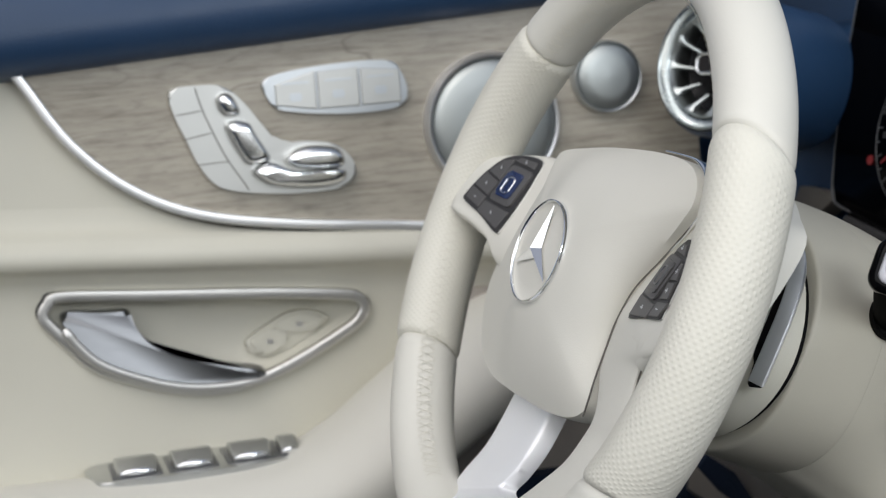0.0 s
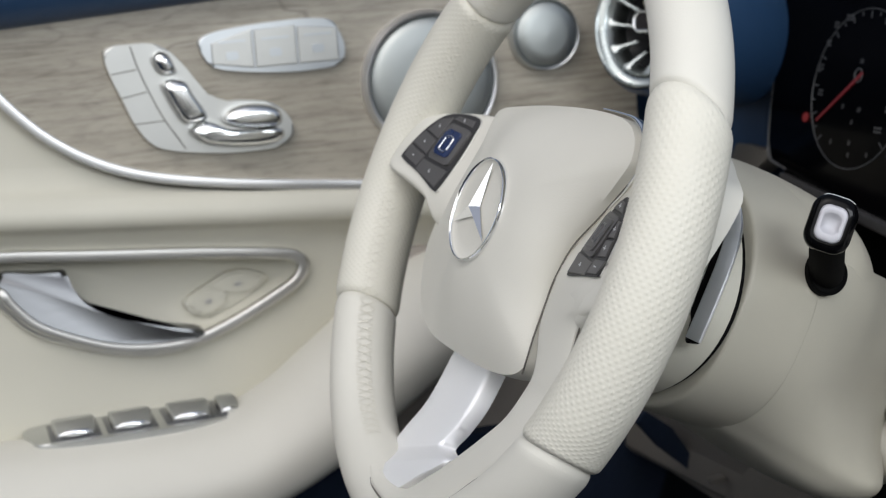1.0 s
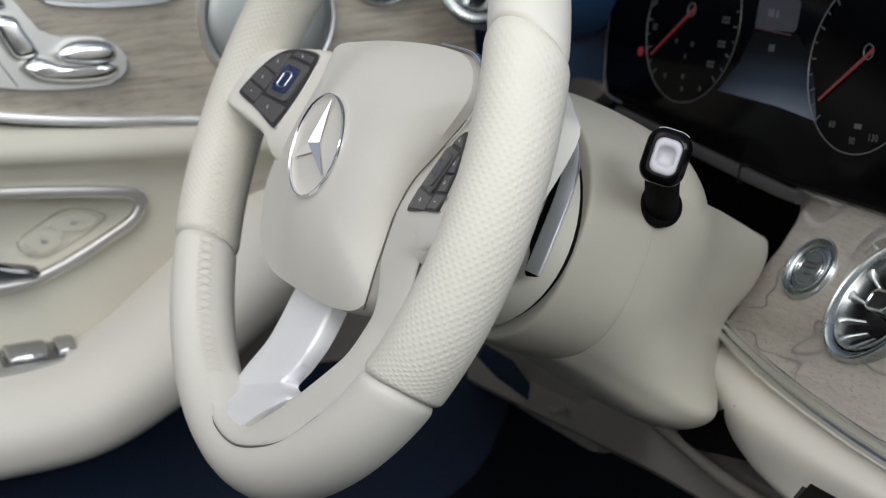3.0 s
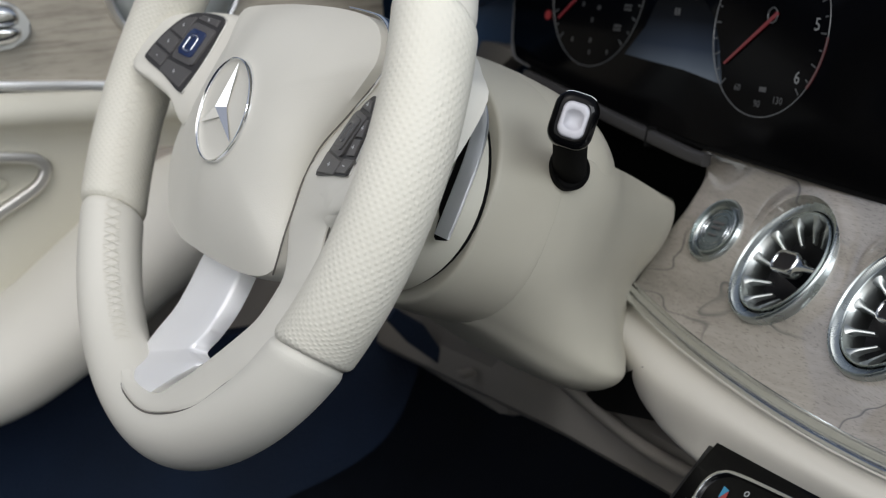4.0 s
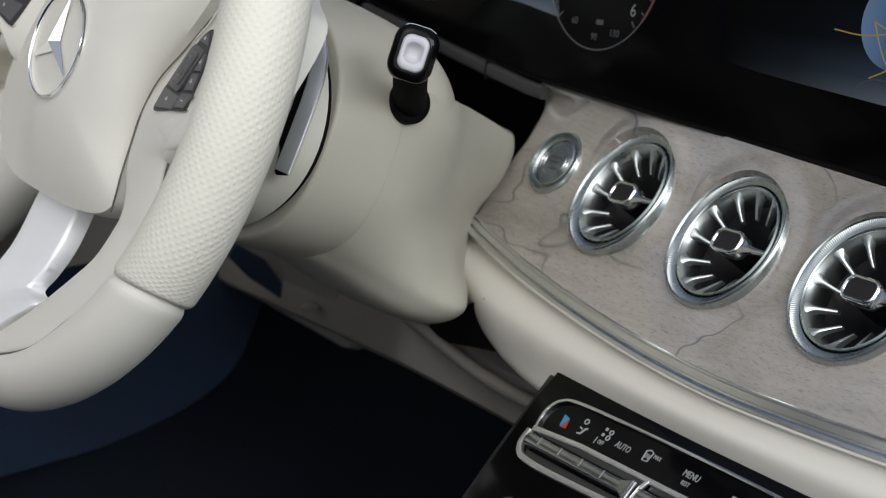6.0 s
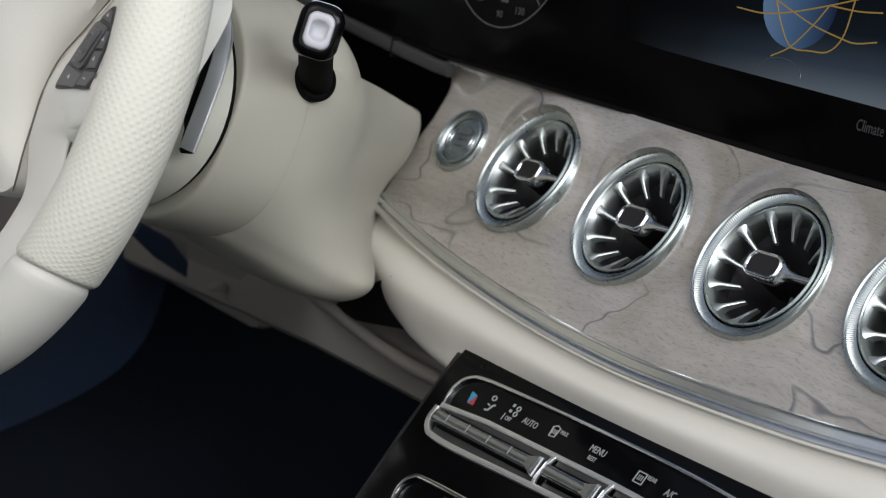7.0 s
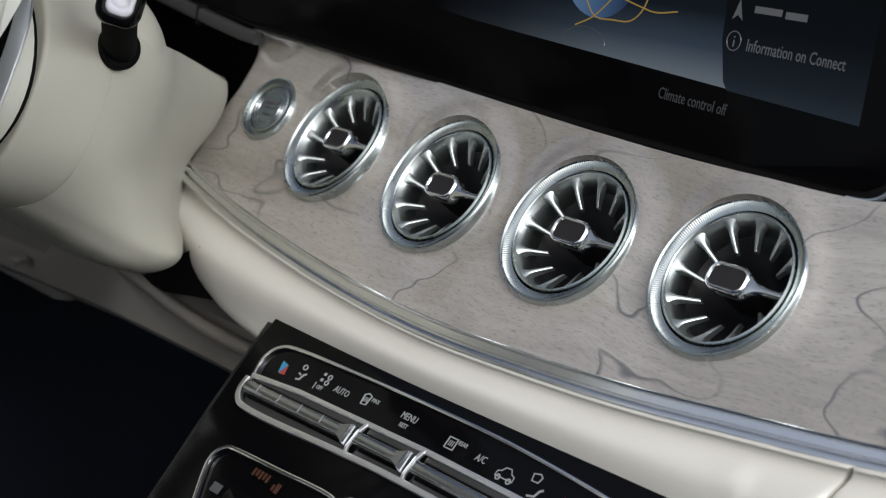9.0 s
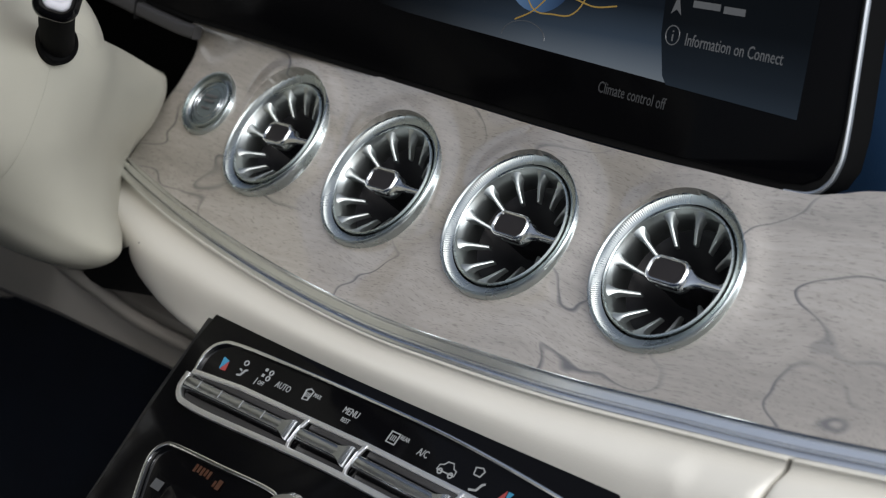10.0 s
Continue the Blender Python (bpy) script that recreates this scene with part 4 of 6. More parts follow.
line_symbol("airflow_symbol", [(0.0465, -0.0275), (0.0490, -0.0270), (0.0505, -0.0235), (0.0520, -0.0228)], 0.0006)
line_symbol("airflow_symbol", [(0.0462, -0.0238), (0.0482, -0.0243)], 0.0005)
line_symbol("fan_symbol", ring_points(0.0690, -0.0187, 0.0013, 0.0013), 0.0004, True)
line_symbol("fan_symbol", ring_points(0.0690, -0.0222, 0.0013, 0.0013), 0.0004, True)
bars("fan_symbol", [(0.0635, 0.0655, -0.0190, -0.0172), (0.0635, 0.0655, -0.0226, -0.0208), (0.0618, 0.0625, -0.0282, -0.0240)], T, WHITE_PRINT, stack)
line_symbol("defrost_symbol", [(0.0990, -0.0185), (0.1015, -0.0172), (0.1042, -0.0180), (0.1036, -0.0235), (0.0998, -0.0240)], 0.00045, True)
bars("defrost_symbol", [(0.1003, 0.1008, -0.0222, -0.0195), (0.1014, 0.1019, -0.0222, -0.0195), (0.1025, 0.1030, -0.0222, -0.0195)], T, WHITE_PRINT, stack)
line_symbol("rear_defrost_symbol", [(0.1668, -0.0189), (0.1728, -0.0189), (0.1728, -0.0249), (0.1668, -0.0249)], 0.00045, True)
bars("rear_defrost_symbol", [(0.1683, 0.1688, -0.0234, -0.0204), (0.1696, 0.1701, -0.0234, -0.0204), (0.1709, 0.1714, -0.0234, -0.0204)], T, WHITE_PRINT, stack)
line_symbol("recirculation_symbol", [(0.2047, -0.0262), (0.2051, -0.0236), (0.2072, -0.0229), (0.2088, -0.0208), (0.2123, -0.0205), (0.2141, -0.0229), (0.2162, -0.0236), (0.2166, -0.0262)], 0.00035, True)
line_symbol("recirculation_symbol", ring_points(0.2071, -0.0265, 0.0013, 0.0013), 0.0004, True)
line_symbol("recirculation_symbol", ring_points(0.2143, -0.0265, 0.0013, 0.0013), 0.0004, True)
line_symbol("screen_airflow_symbol", [(0.2250, -0.0175), (0.2290, -0.0165), (0.2310, -0.0178), (0.2300, -0.0210), (0.2260, -0.0210)], 0.0004, True)
line_symbol("screen_airflow_symbol", [(0.2285, -0.0285), (0.2325, -0.0275), (0.2340, -0.0240), (0.2355, -0.0230)], 0.0006)

# ---- displays ----
cockpit = thing("widescreen_display", axes((0.06, 0.32, 0.582), (0.9981, 0.062, 0.0), (-0.0155, 0.2496, 0.9682), (0.06, -0.9664, 0.2501)), "wide black glass display with gauges and a lit centre screen", "display screen")
glass_outline = [(-0.700, 0.22), (-0.699, 0.150), (-0.6935, 0.094), (-0.689, 0.068), (-0.682, 0.056), (-0.660, 0.051), (-0.6304, 0.045), (-0.5548, 0.0305), (-0.4516, 0.0190), (-0.3243, 0.0117), (-0.2203, 0.0065), (-0.1404, 0.0025), (-0.0694, 0.0), (-0.010, -0.0010), (0.0020, 0.0), (0.0100, 0.0045), (0.0148, 0.0135), (0.0160, 0.030), (0.0127, 0.090), (0.0085, 0.16), (0.004, 0.22)]
part("housing", prism(glass_outline, -0.022, -0.0005, 0.002), SHADOW, cockpit, "black display housing")
inner = [(x * 0.994 - 0.0022, 0.11 + (y - 0.11) * 0.965) for x, y in glass_outline]
part("glass", prism(inner, -0.004, 0.0008, 0.0008), GLASS_BLACK, cockpit, "black display glass")
part("edge_trim", sweep([(x, y, -0.001) for x, y in [(p[0], p[1]) for p in spline(glass_outline[13:], 40)]], circle(0.0014, 8), up=(0, 0, 1)), STEEL, cockpit, "thin silver edge")
part("under_bar", sweep([(-0.66, 0.044, 0.0), (-0.60, 0.035, 0.002), (-0.53, 0.0245, 0.003), (-0.455, 0.0135, 0.002), (-0.44, 0.0120, 0.0)], rounded(-0.0042, 0.0042, -0.004, 0.004, 0.002, 3), up=(0, 0, 1)), JOINT, cockpit, "dark grey bar below the glass")
part("left_edge", sweep([(x, y, -0.001) for x, y in [(p[0], p[1]) for p in spline(glass_outline[:6], 40)]], circle(0.0011, 8), up=(0, 0, 1)), CAP, cockpit, "thin grey edge")
part("side_step", prism([(-0.7863, 0.0642), (-0.7529, 0.0648), (-0.7258, 0.064), (-0.7232, 0.0561), (-0.7392, 0.0452), (-0.7802, 0.0462)], -0.040, -0.024, 0.003), SHADED_TAUPE, cockpit, "taupe step beside the display")
part("bar_joint", box(-0.4975, -0.4962, 0.0128, 0.0262, -0.004, 0.0072, 0.0005), SHADOW, cockpit)


def arc(cx, cy, rx, ry, a0, a1, n=40):
    return [(cx + rx * math.cos(radians(a0 + (a1 - a0) * i / n)), cy + ry * math.sin(radians(a0 + (a1 - a0) * i / n)), 0.0011) for i in range(n + 1)]


RING_PRINT = glow("ring_print", (0.42, 0.44, 0.46), 0.16)
DIM_PRINT = glow("dim_print", (0.42, 0.44, 0.47), 0.075)
FIVE_PRINT = glow("figure_white_print", (0.55, 0.57, 0.58), 0.22)
FIGURE = glow("figure_print", (0.42, 0.43, 0.45), 0.06)
FAINT = glow("faint_print", (0.42, 0.43, 0.45), 0.028)
for name, cx, cy, rx, ry in (("speed_gauge", -0.5862, 0.113, 0.0548, 0.055), ("rev_gauge", -0.402, 0.098, 0.0517, 0.0540)):
    dial = part(name, prism([(cx + 0.98 * rx * math.cos(2 * math.pi * i / 48), cy + 0.98 * ry * math.sin(2 * math.pi * i / 48)) for i in range(48)], 0.0007, 0.0010), GLASS_BLACK, cockpit, "dark round gauge face")
    part("dial_ring", sweep(arc(cx, cy, rx, ry, 0, 354, 60), circle(0.00034, 6), up=(0, 0, 1), closed=True), RING_PRINT if name == "rev_gauge" else DIM_PRINT, dial, "thin grey gauge ring")
    for i in range(25):
        a = radians(225 - i * 11.25)
        p, q = (0.88, 0.97) if i % 2 == 0 else (0.92, 0.97)
        dx, dy = math.cos(a), math.sin(a)
        part("tick", sweep([(cx + rx * p * dx, cy + ry * p * dy, 0.0012), (cx + rx * q * dx, cy + ry * q * dy, 0.0012)], rounded(-0.0005, 0.0005, -0.0001, 0.0001, 0.00005, 1), up=(0, 0, 1)), DIM_PRINT, dial)
    hub, tip = ((-0.5835, 0.1238), (-0.6285, 0.0885)) if name == "speed_gauge" else ((-0.3955, 0.1072), (-0.4372, 0.0732))
    part("needle", sweep([(*hub, 0.0022), (*tip, 0.0022)], rounded(-0.0010, 0.0010, -0.0003, 0.0003, 0.0001, 1), up=(0, 0, 1), scale=[1.3, 0.8]), RED_LIGHT, dial, "red needle")
    part("needle_ring", sweep([(x, y, 0.0021) for x, y, z in arc(hub[0] - 0.0045, hub[1] - 0.0018, 0.0042, 0.0046, 0, 345, 24)], circle(0.0005, 6), up=(0, 0, 1), closed=True), DIM_PRINT, dial)
rev = bpy.data.objects["rev_gauge"]
part("red_arc", sweep(arc(-0.400, 0.098, 0.0497, 0.0530, -2, -38, 20), rounded(-0.0010, 0.0010, -0.0002, 0.0002, 0.0001, 1), up=(0, 0, 1)), glow("dim_red_light", (0.5, 0.03, 0.04), 0.10), rev, "dim red arc")
writing("fuel_low", "60", 0.0060, DIM_PRINT, rev, (-0.4217, 0.0598, 0.0012), label="grey figures 60")
writing("five", "5", 0.0108, FIVE_PRINT, rev, (-0.3607, 0.1025, 0.0012), label="white figure 5")
writing("six", "6", 0.0108, FIVE_PRINT, rev, (-0.3700, 0.0705, 0.0012), label="white figure 6")
writing("four", "4", 0.0108, FIVE_PRINT, rev, (-0.3720, 0.1330, 0.0012), label="white figure 4")
writing("fuel_high", "130", 0.0062, DIM_PRINT, rev, (-0.3835, 0.0555, 0.0012), label="grey figures 130")
writing("fuel_mid", "90", 0.0060, DIM_PRINT, rev, (-0.4014, 0.0518, 0.0012), label="grey figures 90")
bars("small_print", [(-0.4015, -0.3950, 0.0595, 0.0625)], 0.0011, DIM_PRINT, rev)
speed = bpy.data.objects["speed_gauge"]
for fx, fy, digits in ((-0.6247, 0.1561, 2), (-0.6306, 0.1430, 2), (-0.6345, 0.1262, 2), (-0.6300, 0.1083, 2), (-0.6103, 0.1614, 3), (-0.5653, 0.1596, 3), (-0.5566, 0.1478, 3), (-0.5490, 0.1339, 3), (-0.5470, 0.1172, 3), (-0.5475, 0.1010, 3), (-0.5562, 0.0868, 3)):
    bars("figure_bar", [(fx + 0.0030 * (d - digits / 2), fx + 0.0030 * (d - digits / 2) + 0.0022, fy - 0.0022 + e, fy - 0.0010 + e) for d in range(digits) for e in (0.0, 0.0030)] + [(fx + 0.0030 * (d - digits / 2) + 0.0003, fx + 0.0030 * (d - digits / 2) + 0.0011, fy - 0.0010, fy + 0.0008) for d in range(digits)], 0.0011, FIGURE, speed)
for fx, fy, wide in ((-0.6009, 0.1001, 0.0028), (-0.5816, 0.0988, 0.0040), (-0.5875, 0.0900, 0.0022), (-0.6079, 0.0750, 0.0022), (-0.5860, 0.0759, 0.0028), (-0.5849, 0.0676, 0.0022), (-0.5640, 0.0694, 0.0020), (-0.5878, 0.1318, 0.0040)):
    bars("small_print", [(fx - wide / 2, fx + wide / 2, fy - 0.0016, fy + 0.0016)], 0.0011, FAINT, speed)
part("warning_dot", lathe([(0.0, 0.0014), (0.0034, 0.0014), (0.0034, 0.0008)], 20), glow("red_lamp", (0.7, 0.04, 0.05), 0.18), speed, "red warning dot", m=pose(-0.644, 0.0897, 0))
MID = shaded_screen("centre_field_light", "Y", [(0.0, (0.30, 0.35, 0.42)), (0.16, (0.17, 0.21, 0.27)), (0.38, (0.05, 0.07, 0.11)), (0.72, (0.006, 0.009, 0.015)), (1.0, (0.002, 0.003, 0.004))], 0.40, [(0.0, 0.30), (0.25, 0.7), (0.60, 1.0), (0.90, 0.9), (1.0, 0.5)])
part("info_field", prism([(-0.5435, 0.0700), (-0.4775, 0.0655), (-0.4370, 0.0600), (-0.4455, 0.083), (-0.455, 0.10), (-0.470, 0.112), (-0.515, 0.112), (-0.5255, 0.090)], 0.0006, 0.0010), MID, cockpit, "blue-grey lit information field", False)
BLUEGREY = glow("blue_grey_tile", (0.105, 0.11, 0.17), 0.13)
part("info_tile", prism(rounded(-0.515, -0.472, 0.113, 0.134, 0.004), 0.0008, 0.0012), BLUEGREY, cockpit, "dim blue-grey tile", False)
bars("tile_print", [(-0.5030, -0.5005, 0.1215, 0.1265), (-0.4995, -0.4970, 0.1215, 0.1265), (-0.4945, -0.4925, 0.1210, 0.1260)], 0.0013, GREY_PRINT, cockpit)
bars("range_print", [(-0.4960, -0.4938, 0.0995, 0.1040), (-0.4928, -0.4906, 0.0995, 0.1040)], 0.0013, DIM_PRINT, cockpit)
part("tile_line", sweep([(-0.5145, 0.1138, 0.0013), (-0.4760, 0.1110, 0.0013)], rounded(-0.0006, 0.0006, -0.0002, 0.0002, 0.0001, 1), up=(0, 0, 1)), glow("dull_red_line", (0.30, 0.03, 0.04), 0.08), cockpit, "dull red line")
# centre screen: pale at its lower edge, dark above
CENTRE = shaded_screen("centre_screen_light", "Y", [(0.0, (0.36, 0.41, 0.46)), (0.07, (0.25, 0.30, 0.36)), (0.18, (0.075, 0.11, 0.16)), (0.32, (0.012, 0.020, 0.032)), (0.60, (0.002, 0.003, 0.005))], 0.38, [(0.04, 0.0), (0.22, 0.22), (0.45, 0.85), (0.60, 1.0)])
part("centre_screen", prism([(-0.290, 0.0510), (-0.262, 0.0480), (-0.225, 0.0455), (-0.010, 0.0325), (-0.010, 0.155), (-0.300, 0.155)], 0.0006, 0.0010), CENTRE, cockpit, "lit centre screen, pale below and dark above", False)
SIDE = shaded_screen("side_menu_light", "Y", [(0.0, (0.040, 0.058, 0.082)), (0.10, (0.020, 0.030, 0.044)), (0.30, (0.004, 0.007, 0.011)), (1.0, (0.001, 0.001, 0.002))], 0.40)
part("side_menu", prism([(-0.087, 0.0402), (-0.084, 0.0362), (-0.0098, 0.0318), (-0.0098, 0.150), (-0.098, 0.150), (-0.092, 0.060)], 0.0009, 0.0014), SIDE, cockpit, "dark side menu", False)
GLOBE = shaded_screen("globe_light", "X", [(0.0, (0.10, 0.16, 0.26)), (0.45, (0.05, 0.10, 0.19)), (1.0, (0.008, 0.015, 0.04))], 1.0)
part("globe_picture", prism([(-0.1727 + 0.0238 * math.cos(2 * math.pi * i / 40), 0.0835 + 0.0238 * math.sin(2 * math.pi * i / 40)) for i in range(40)], 0.0010, 0.0013), GLOBE, cockpit, "blue globe picture", False)
GOLD = glow("gold_line_light", (0.55, 0.34, 0.06), 0.42)
for pts in ([(-0.213, 0.0765), (-0.194, 0.0754), (-0.1754, 0.0782), (-0.1534, 0.0837), (-0.1367, 0.0885)], [(-0.1847, 0.0546), (-0.1731, 0.0608), (-0.1614, 0.0730), (-0.1534, 0.0837)],
            [(-0.1877, 0.0831), (-0.1818, 0.0714), (-0.1731, 0.0608), (-0.1603, 0.0602), (-0.1489, 0.0613), (-0.1415, 0.0700), (-0.1385, 0.0883)], [(-0.1877, 0.0831), (-0.1754, 0.0782), (-0.1614, 0.0730), (-0.1431, 0.0686), (-0.1334, 0.0673), (-0.1211, 0.0693)], [(-0.1534, 0.0837), (-0.1353, 0.0827), (-0.1210, 0.0835)]):
    part("gold_line", sweep([(p[0], p[1], 0.0016) for p in spline(pts, 24)], circle(0.0004, 6), up=(0, 0, 1)), GOLD, cockpit, "thin gold line")
part("dome_outline", sweep(arc(-0.178, 0.046, 0.0145, 0.0085, 0, 180, 24), circle(0.0003, 6), up=(0, 0, 1)), glow("dim_line", (0.12, 0.14, 0.17), 0.25), cockpit)
TEXT = glow("screen_text", (0.55, 0.57, 0.60), 0.11)
NOTE = glow("screen_note", (0.42, 0.44, 0.47), 0.05)
writing("information_text", "Information on Connect", 0.0085, TEXT, cockpit, (-0.0776, 0.0588, 0.0016), -1.5, "pale words Information on Connect", "LEFT", 0.66)
writing("climate_text", "Climate control off", 0.0082, NOTE, cockpit, (-0.1242, 0.0288, 0.0010), -3.0, "grey words Climate control off", "LEFT", 0.66)
bars("menu_entry_bar", [(-0.0765, -0.0610, 0.0745, 0.0778), (-0.0590, -0.0470, 0.0738, 0.0772)], 0.0015, TEXT, cockpit, "pale menu entry")
part("info_ring", sweep(arc(-0.0850, 0.0600, 0.0040, 0.0046, 0, 345, 24), circle(0.0003, 6), up=(0, 0, 1), closed=True), TEXT, cockpit, m=pose(0, 0, 0.0006))
bars("info_mark", [(-0.0854, -0.0846, 0.0572, 0.0605), (-0.0854, -0.0846, 0.0615, 0.0623)], 0.0015, TEXT, cockpit)
part("arrow_symbol", prism([(-0.0885, 0.0700), (-0.0855, 0.0800), (-0.0825, 0.0700), (-0.0855, 0.0725)], 0.0014, 0.0016), TEXT, cockpit, smooth=False)


# ---- round vents ----
BLADE = metal("satin_blade_metal", (0.54, 0.575, 0.565), 0.38)
LIP = metal("dark_lip_metal", (0.40, 0.42, 0.41), 0.32)
HUBFACE = plastic("brown_grey_gloss", (0.020, 0.018, 0.018), 0.3, 0.0, 0.0)
bsdf(HUBFACE).inputs["Specular IOR Level"].default_value = 0.2
FUNNEL = plastic("satin_black_plastic", (0.006, 0.006, 0.007), 0.38, 0.0, 0.0)
bsdf(FUNNEL).inputs["Specular IOR Level"].default_value = 0.15


def air_vent(m, k, label):
    """A turbine-like outlet: domed knurled ring, black gap, funnel, thin radial fins, hub and its control arm. k: size."""
    vent = thing("air_vent", m @ Matrix.Scale(k, 4), label, "air vent", "round air vents")
    part("ring", lathe([(0.0416, -0.012), (0.0416, 0.0018), (0.0413, 0.0030), (0.0407, 0.0038), (0.0400, 0.0038), (0.0395, 0.0034), (0.0393, 0.0030), (0.0357, 0.0009), (0.0353, 0.0006), (0.0352, -0.001)], 420, wave=(6, 7, 0.0004)), RINGMETAL, vent, "aluminium ring with a knurled inner band")
    part("gap", lathe([(0.0353, 0.0004), (0.0351, -0.0010), (0.0350, -0.008), (0.0335, -0.008)], 64), SHADOW, vent)
    part("inner_ring", lathe([(0.0343, -0.008), (0.0343, 0.0012), (0.0340, 0.0020), (0.0335, 0.0022), (0.0331, 0.0018), (0.0328, 0.0006)], 72), RINGMETAL, vent, "thin silver inner ring")
    part("funnel_lip", lathe([(0.0329, 0.0010), (0.0323, -0.0002), (0.0316, -0.0016), (0.0310, -0.0034), (0.0306, -0.0058), (0.0303, -0.0090), (0.0301, -0.0150)], 64), LIP, vent, "dark silver funnel lip")
    part("funnel", lathe([(0.0303, -0.0140), (0.0285, -0.0150), (0.0235, -0.020), (0.0175, -0.030), (0.0100, -0.036), (0.0, -0.038)], 56), FUNNEL, vent, "black funnel")
    for i in range(12):
        a = 2 * math.pi * i / 12 + 0.02
        rings = []
        for j in range(14):
            s = j / 13
            rad = 0.0329 - 0.0135 * s
            ang = a + 0.06 * s
            h = 0.0006 - 0.0098 * s ** 1.15
            depth = 0.0058 - 0.0030 * s
            t = 0.00165 - 0.00085 * s ** 0.7 + 0.0034 * max(0.0, 1.0 - s / 0.42) ** 2
            c, sn = math.cos(ang), math.sin(ang)
            rings.append([(rad * c - sn * t * w, rad * sn + c * t * w, h - depth * d) for w, d in ((0.0, 0.0), (-0.55, 0.04), (-0.90, 0.16), (-1.0, 1.0), (1.0, 1.0), (0.90, 0.16), (0.55, 0.04))])
        part("fin", loft(rings), BLADE, vent)
    hub = part("hub", cushion(rounded(-0.0096, 0.0096, -0.0064, 0.0064, 0.0050, 7), -0.026, -0.0010, 0.0020), FUNNEL, vent, "black hub body")
    part("hub_collar", cushion(rounded(-0.0106, 0.0106, -0.0066, 0.0066, 0.0052, 7), -0.0072, -0.0046, 0.0012), LIP, hub, "dark silver lower collar")
    rim_rings = []
    for d, h in ((0.0, -0.0016), (0.0, 0.0006), (0.0004, 0.0015), (0.0011, 0.0019), (0.0018, 0.0016), (0.0022, 0.0008)):
        rim_rings.append([(x, y, h) for x, y in rounded(-0.0119 + d, 0.0119 - d, -0.0071 + d, 0.0071 - d, 0.0058 - d, 8)])
    part("hub_rim", loft(rim_rings, caps=False), POLISH, hub, "polished silver hub rim")
    part("hub_face", cushion(rounded(-0.0099, 0.0099, -0.0051, 0.0051, 0.0038, 7), -0.0010, 0.0010, 0.0003), HUBFACE, hub, "dark brown-grey hub face")
    rings = []
    for x, half, h in spline([(0.0090, 0.0064, 0.0002), (0.0114, 0.0058, 0.0010), (0.0136, 0.0042, 0.0013), (0.0165, 0.0029, 0.0011), (0.0205, 0.0021, 0.0010), (0.0260, 0.0017, 0.0011), (0.0335, 0.0016, 0.0012)], 30):
        rings.append([(x, -0.0008 + half * w, h - 0.0030 * d) for w, d in ((0.0, 0.0), (-0.55, 0.08), (-0.90, 0.32), (-1.0, 1.0), (1.0, 1.0), (0.90, 0.32), (0.55, 0.08))])
    part("arm", loft(rings), POLISH, vent, "polished silver control arm")
    return vent


first = air_vent(PANEL @ pose(*VENTS[0], 0.0005, -3, -6, 0), 1.0, "round silver turbine air vent in the grey-brown veneer")
for (x, y), turn in zip(VENTS[1:], (-4, -2, -2)):
    copy_thing(first, PANEL @ pose(x, y, 0.0005, -2.5, turn, 0))
side_z = Vector((0.42, -0.88, 0.22)).normalized()
side_x = Vector((0, 0, 1)).cross(side_z).normalized()
side = air_vent(axes((-0.635, 0.207, 0.744), side_x, side_z.cross(side_x), side_z), 1.16, "round silver air vent at the dash end beside the door")
part("shell", lathe([(0.0425, 0.002), (0.0455, -0.004), (0.0455, -0.086), (0.026, -0.138)], 48), NAVY, side, "navy vent shell")

# ---- start button ----
start = thing("start_button", PANEL @ pose(-0.2215, 0.0136, 0.0), "round silver-rimmed engine start button in the veneer", "button")
part("rim", lathe([(0.0216, -0.004), (0.0216, 0.0018), (0.0208, 0.0034), (0.0198, 0.0032), (0.0192, 0.0008)], 56), RINGMETAL, start, "thin silver rim")
part("dish", lathe([(0.0194, 0.0012), (0.0180, -0.0004), (0.0160, 0.0000)], 56), LIP, start, "dark silver dish")
part("inner_rim", lathe([(0.0168, -0.001), (0.0165, 0.0024), (0.0158, 0.0028), (0.0150, 0.0018)], 56), RINGMETAL, start, "thin silver inner ring")
part("cap", lathe([(0.0, 0.0014), (0.0080, 0.0016), (0.0140, 0.0017), (0.0152, 0.0008)], 56), plastic("blue_grey_button_gloss", (0.075, 0.095, 0.098), 0.16, 0.6, 0.0), start, "glossy blue-grey cap")
for rr in (0.0128, 0.0100):
    part("cap_ring", lathe([(rr - 0.0004, 0.0014), (rr, 0.0021), (rr + 0.0004, 0.0014)], 48), LEVER, start, "fine grey ring")
bars("lettering_bar", [(-0.006, 0.006, 0.0035, 0.0052), (-0.005, 0.005, 0.0002, 0.0018), (-0.004, 0.004, -0.0045, -0.0032)], 0.0024, CHARCOAL, start)

# ---- steering wheel: local x across the wheel, y up its face, z to the driver ----
WHEEL = axes((-0.37, 0.0, 0.66), (0.9928, 0.0400, -0.1127), (0.0855, 0.4223, 0.9024), (0.0837, -0.9056, 0.4158))
wheel = thing("steering_wheel", WHEEL, "cream leather steering wheel with dimpled grips and chrome badge", "steering wheel")
RIM = 0.1720


def rim_rise(a):
    """Lifts the rim's right side so its outline fits the camera's view."""
    k = min(1.0, max(0.0, (math.cos(a) + 0.20) / 0.90))
    return 0.0053 * k * k * (3 - 2 * k)


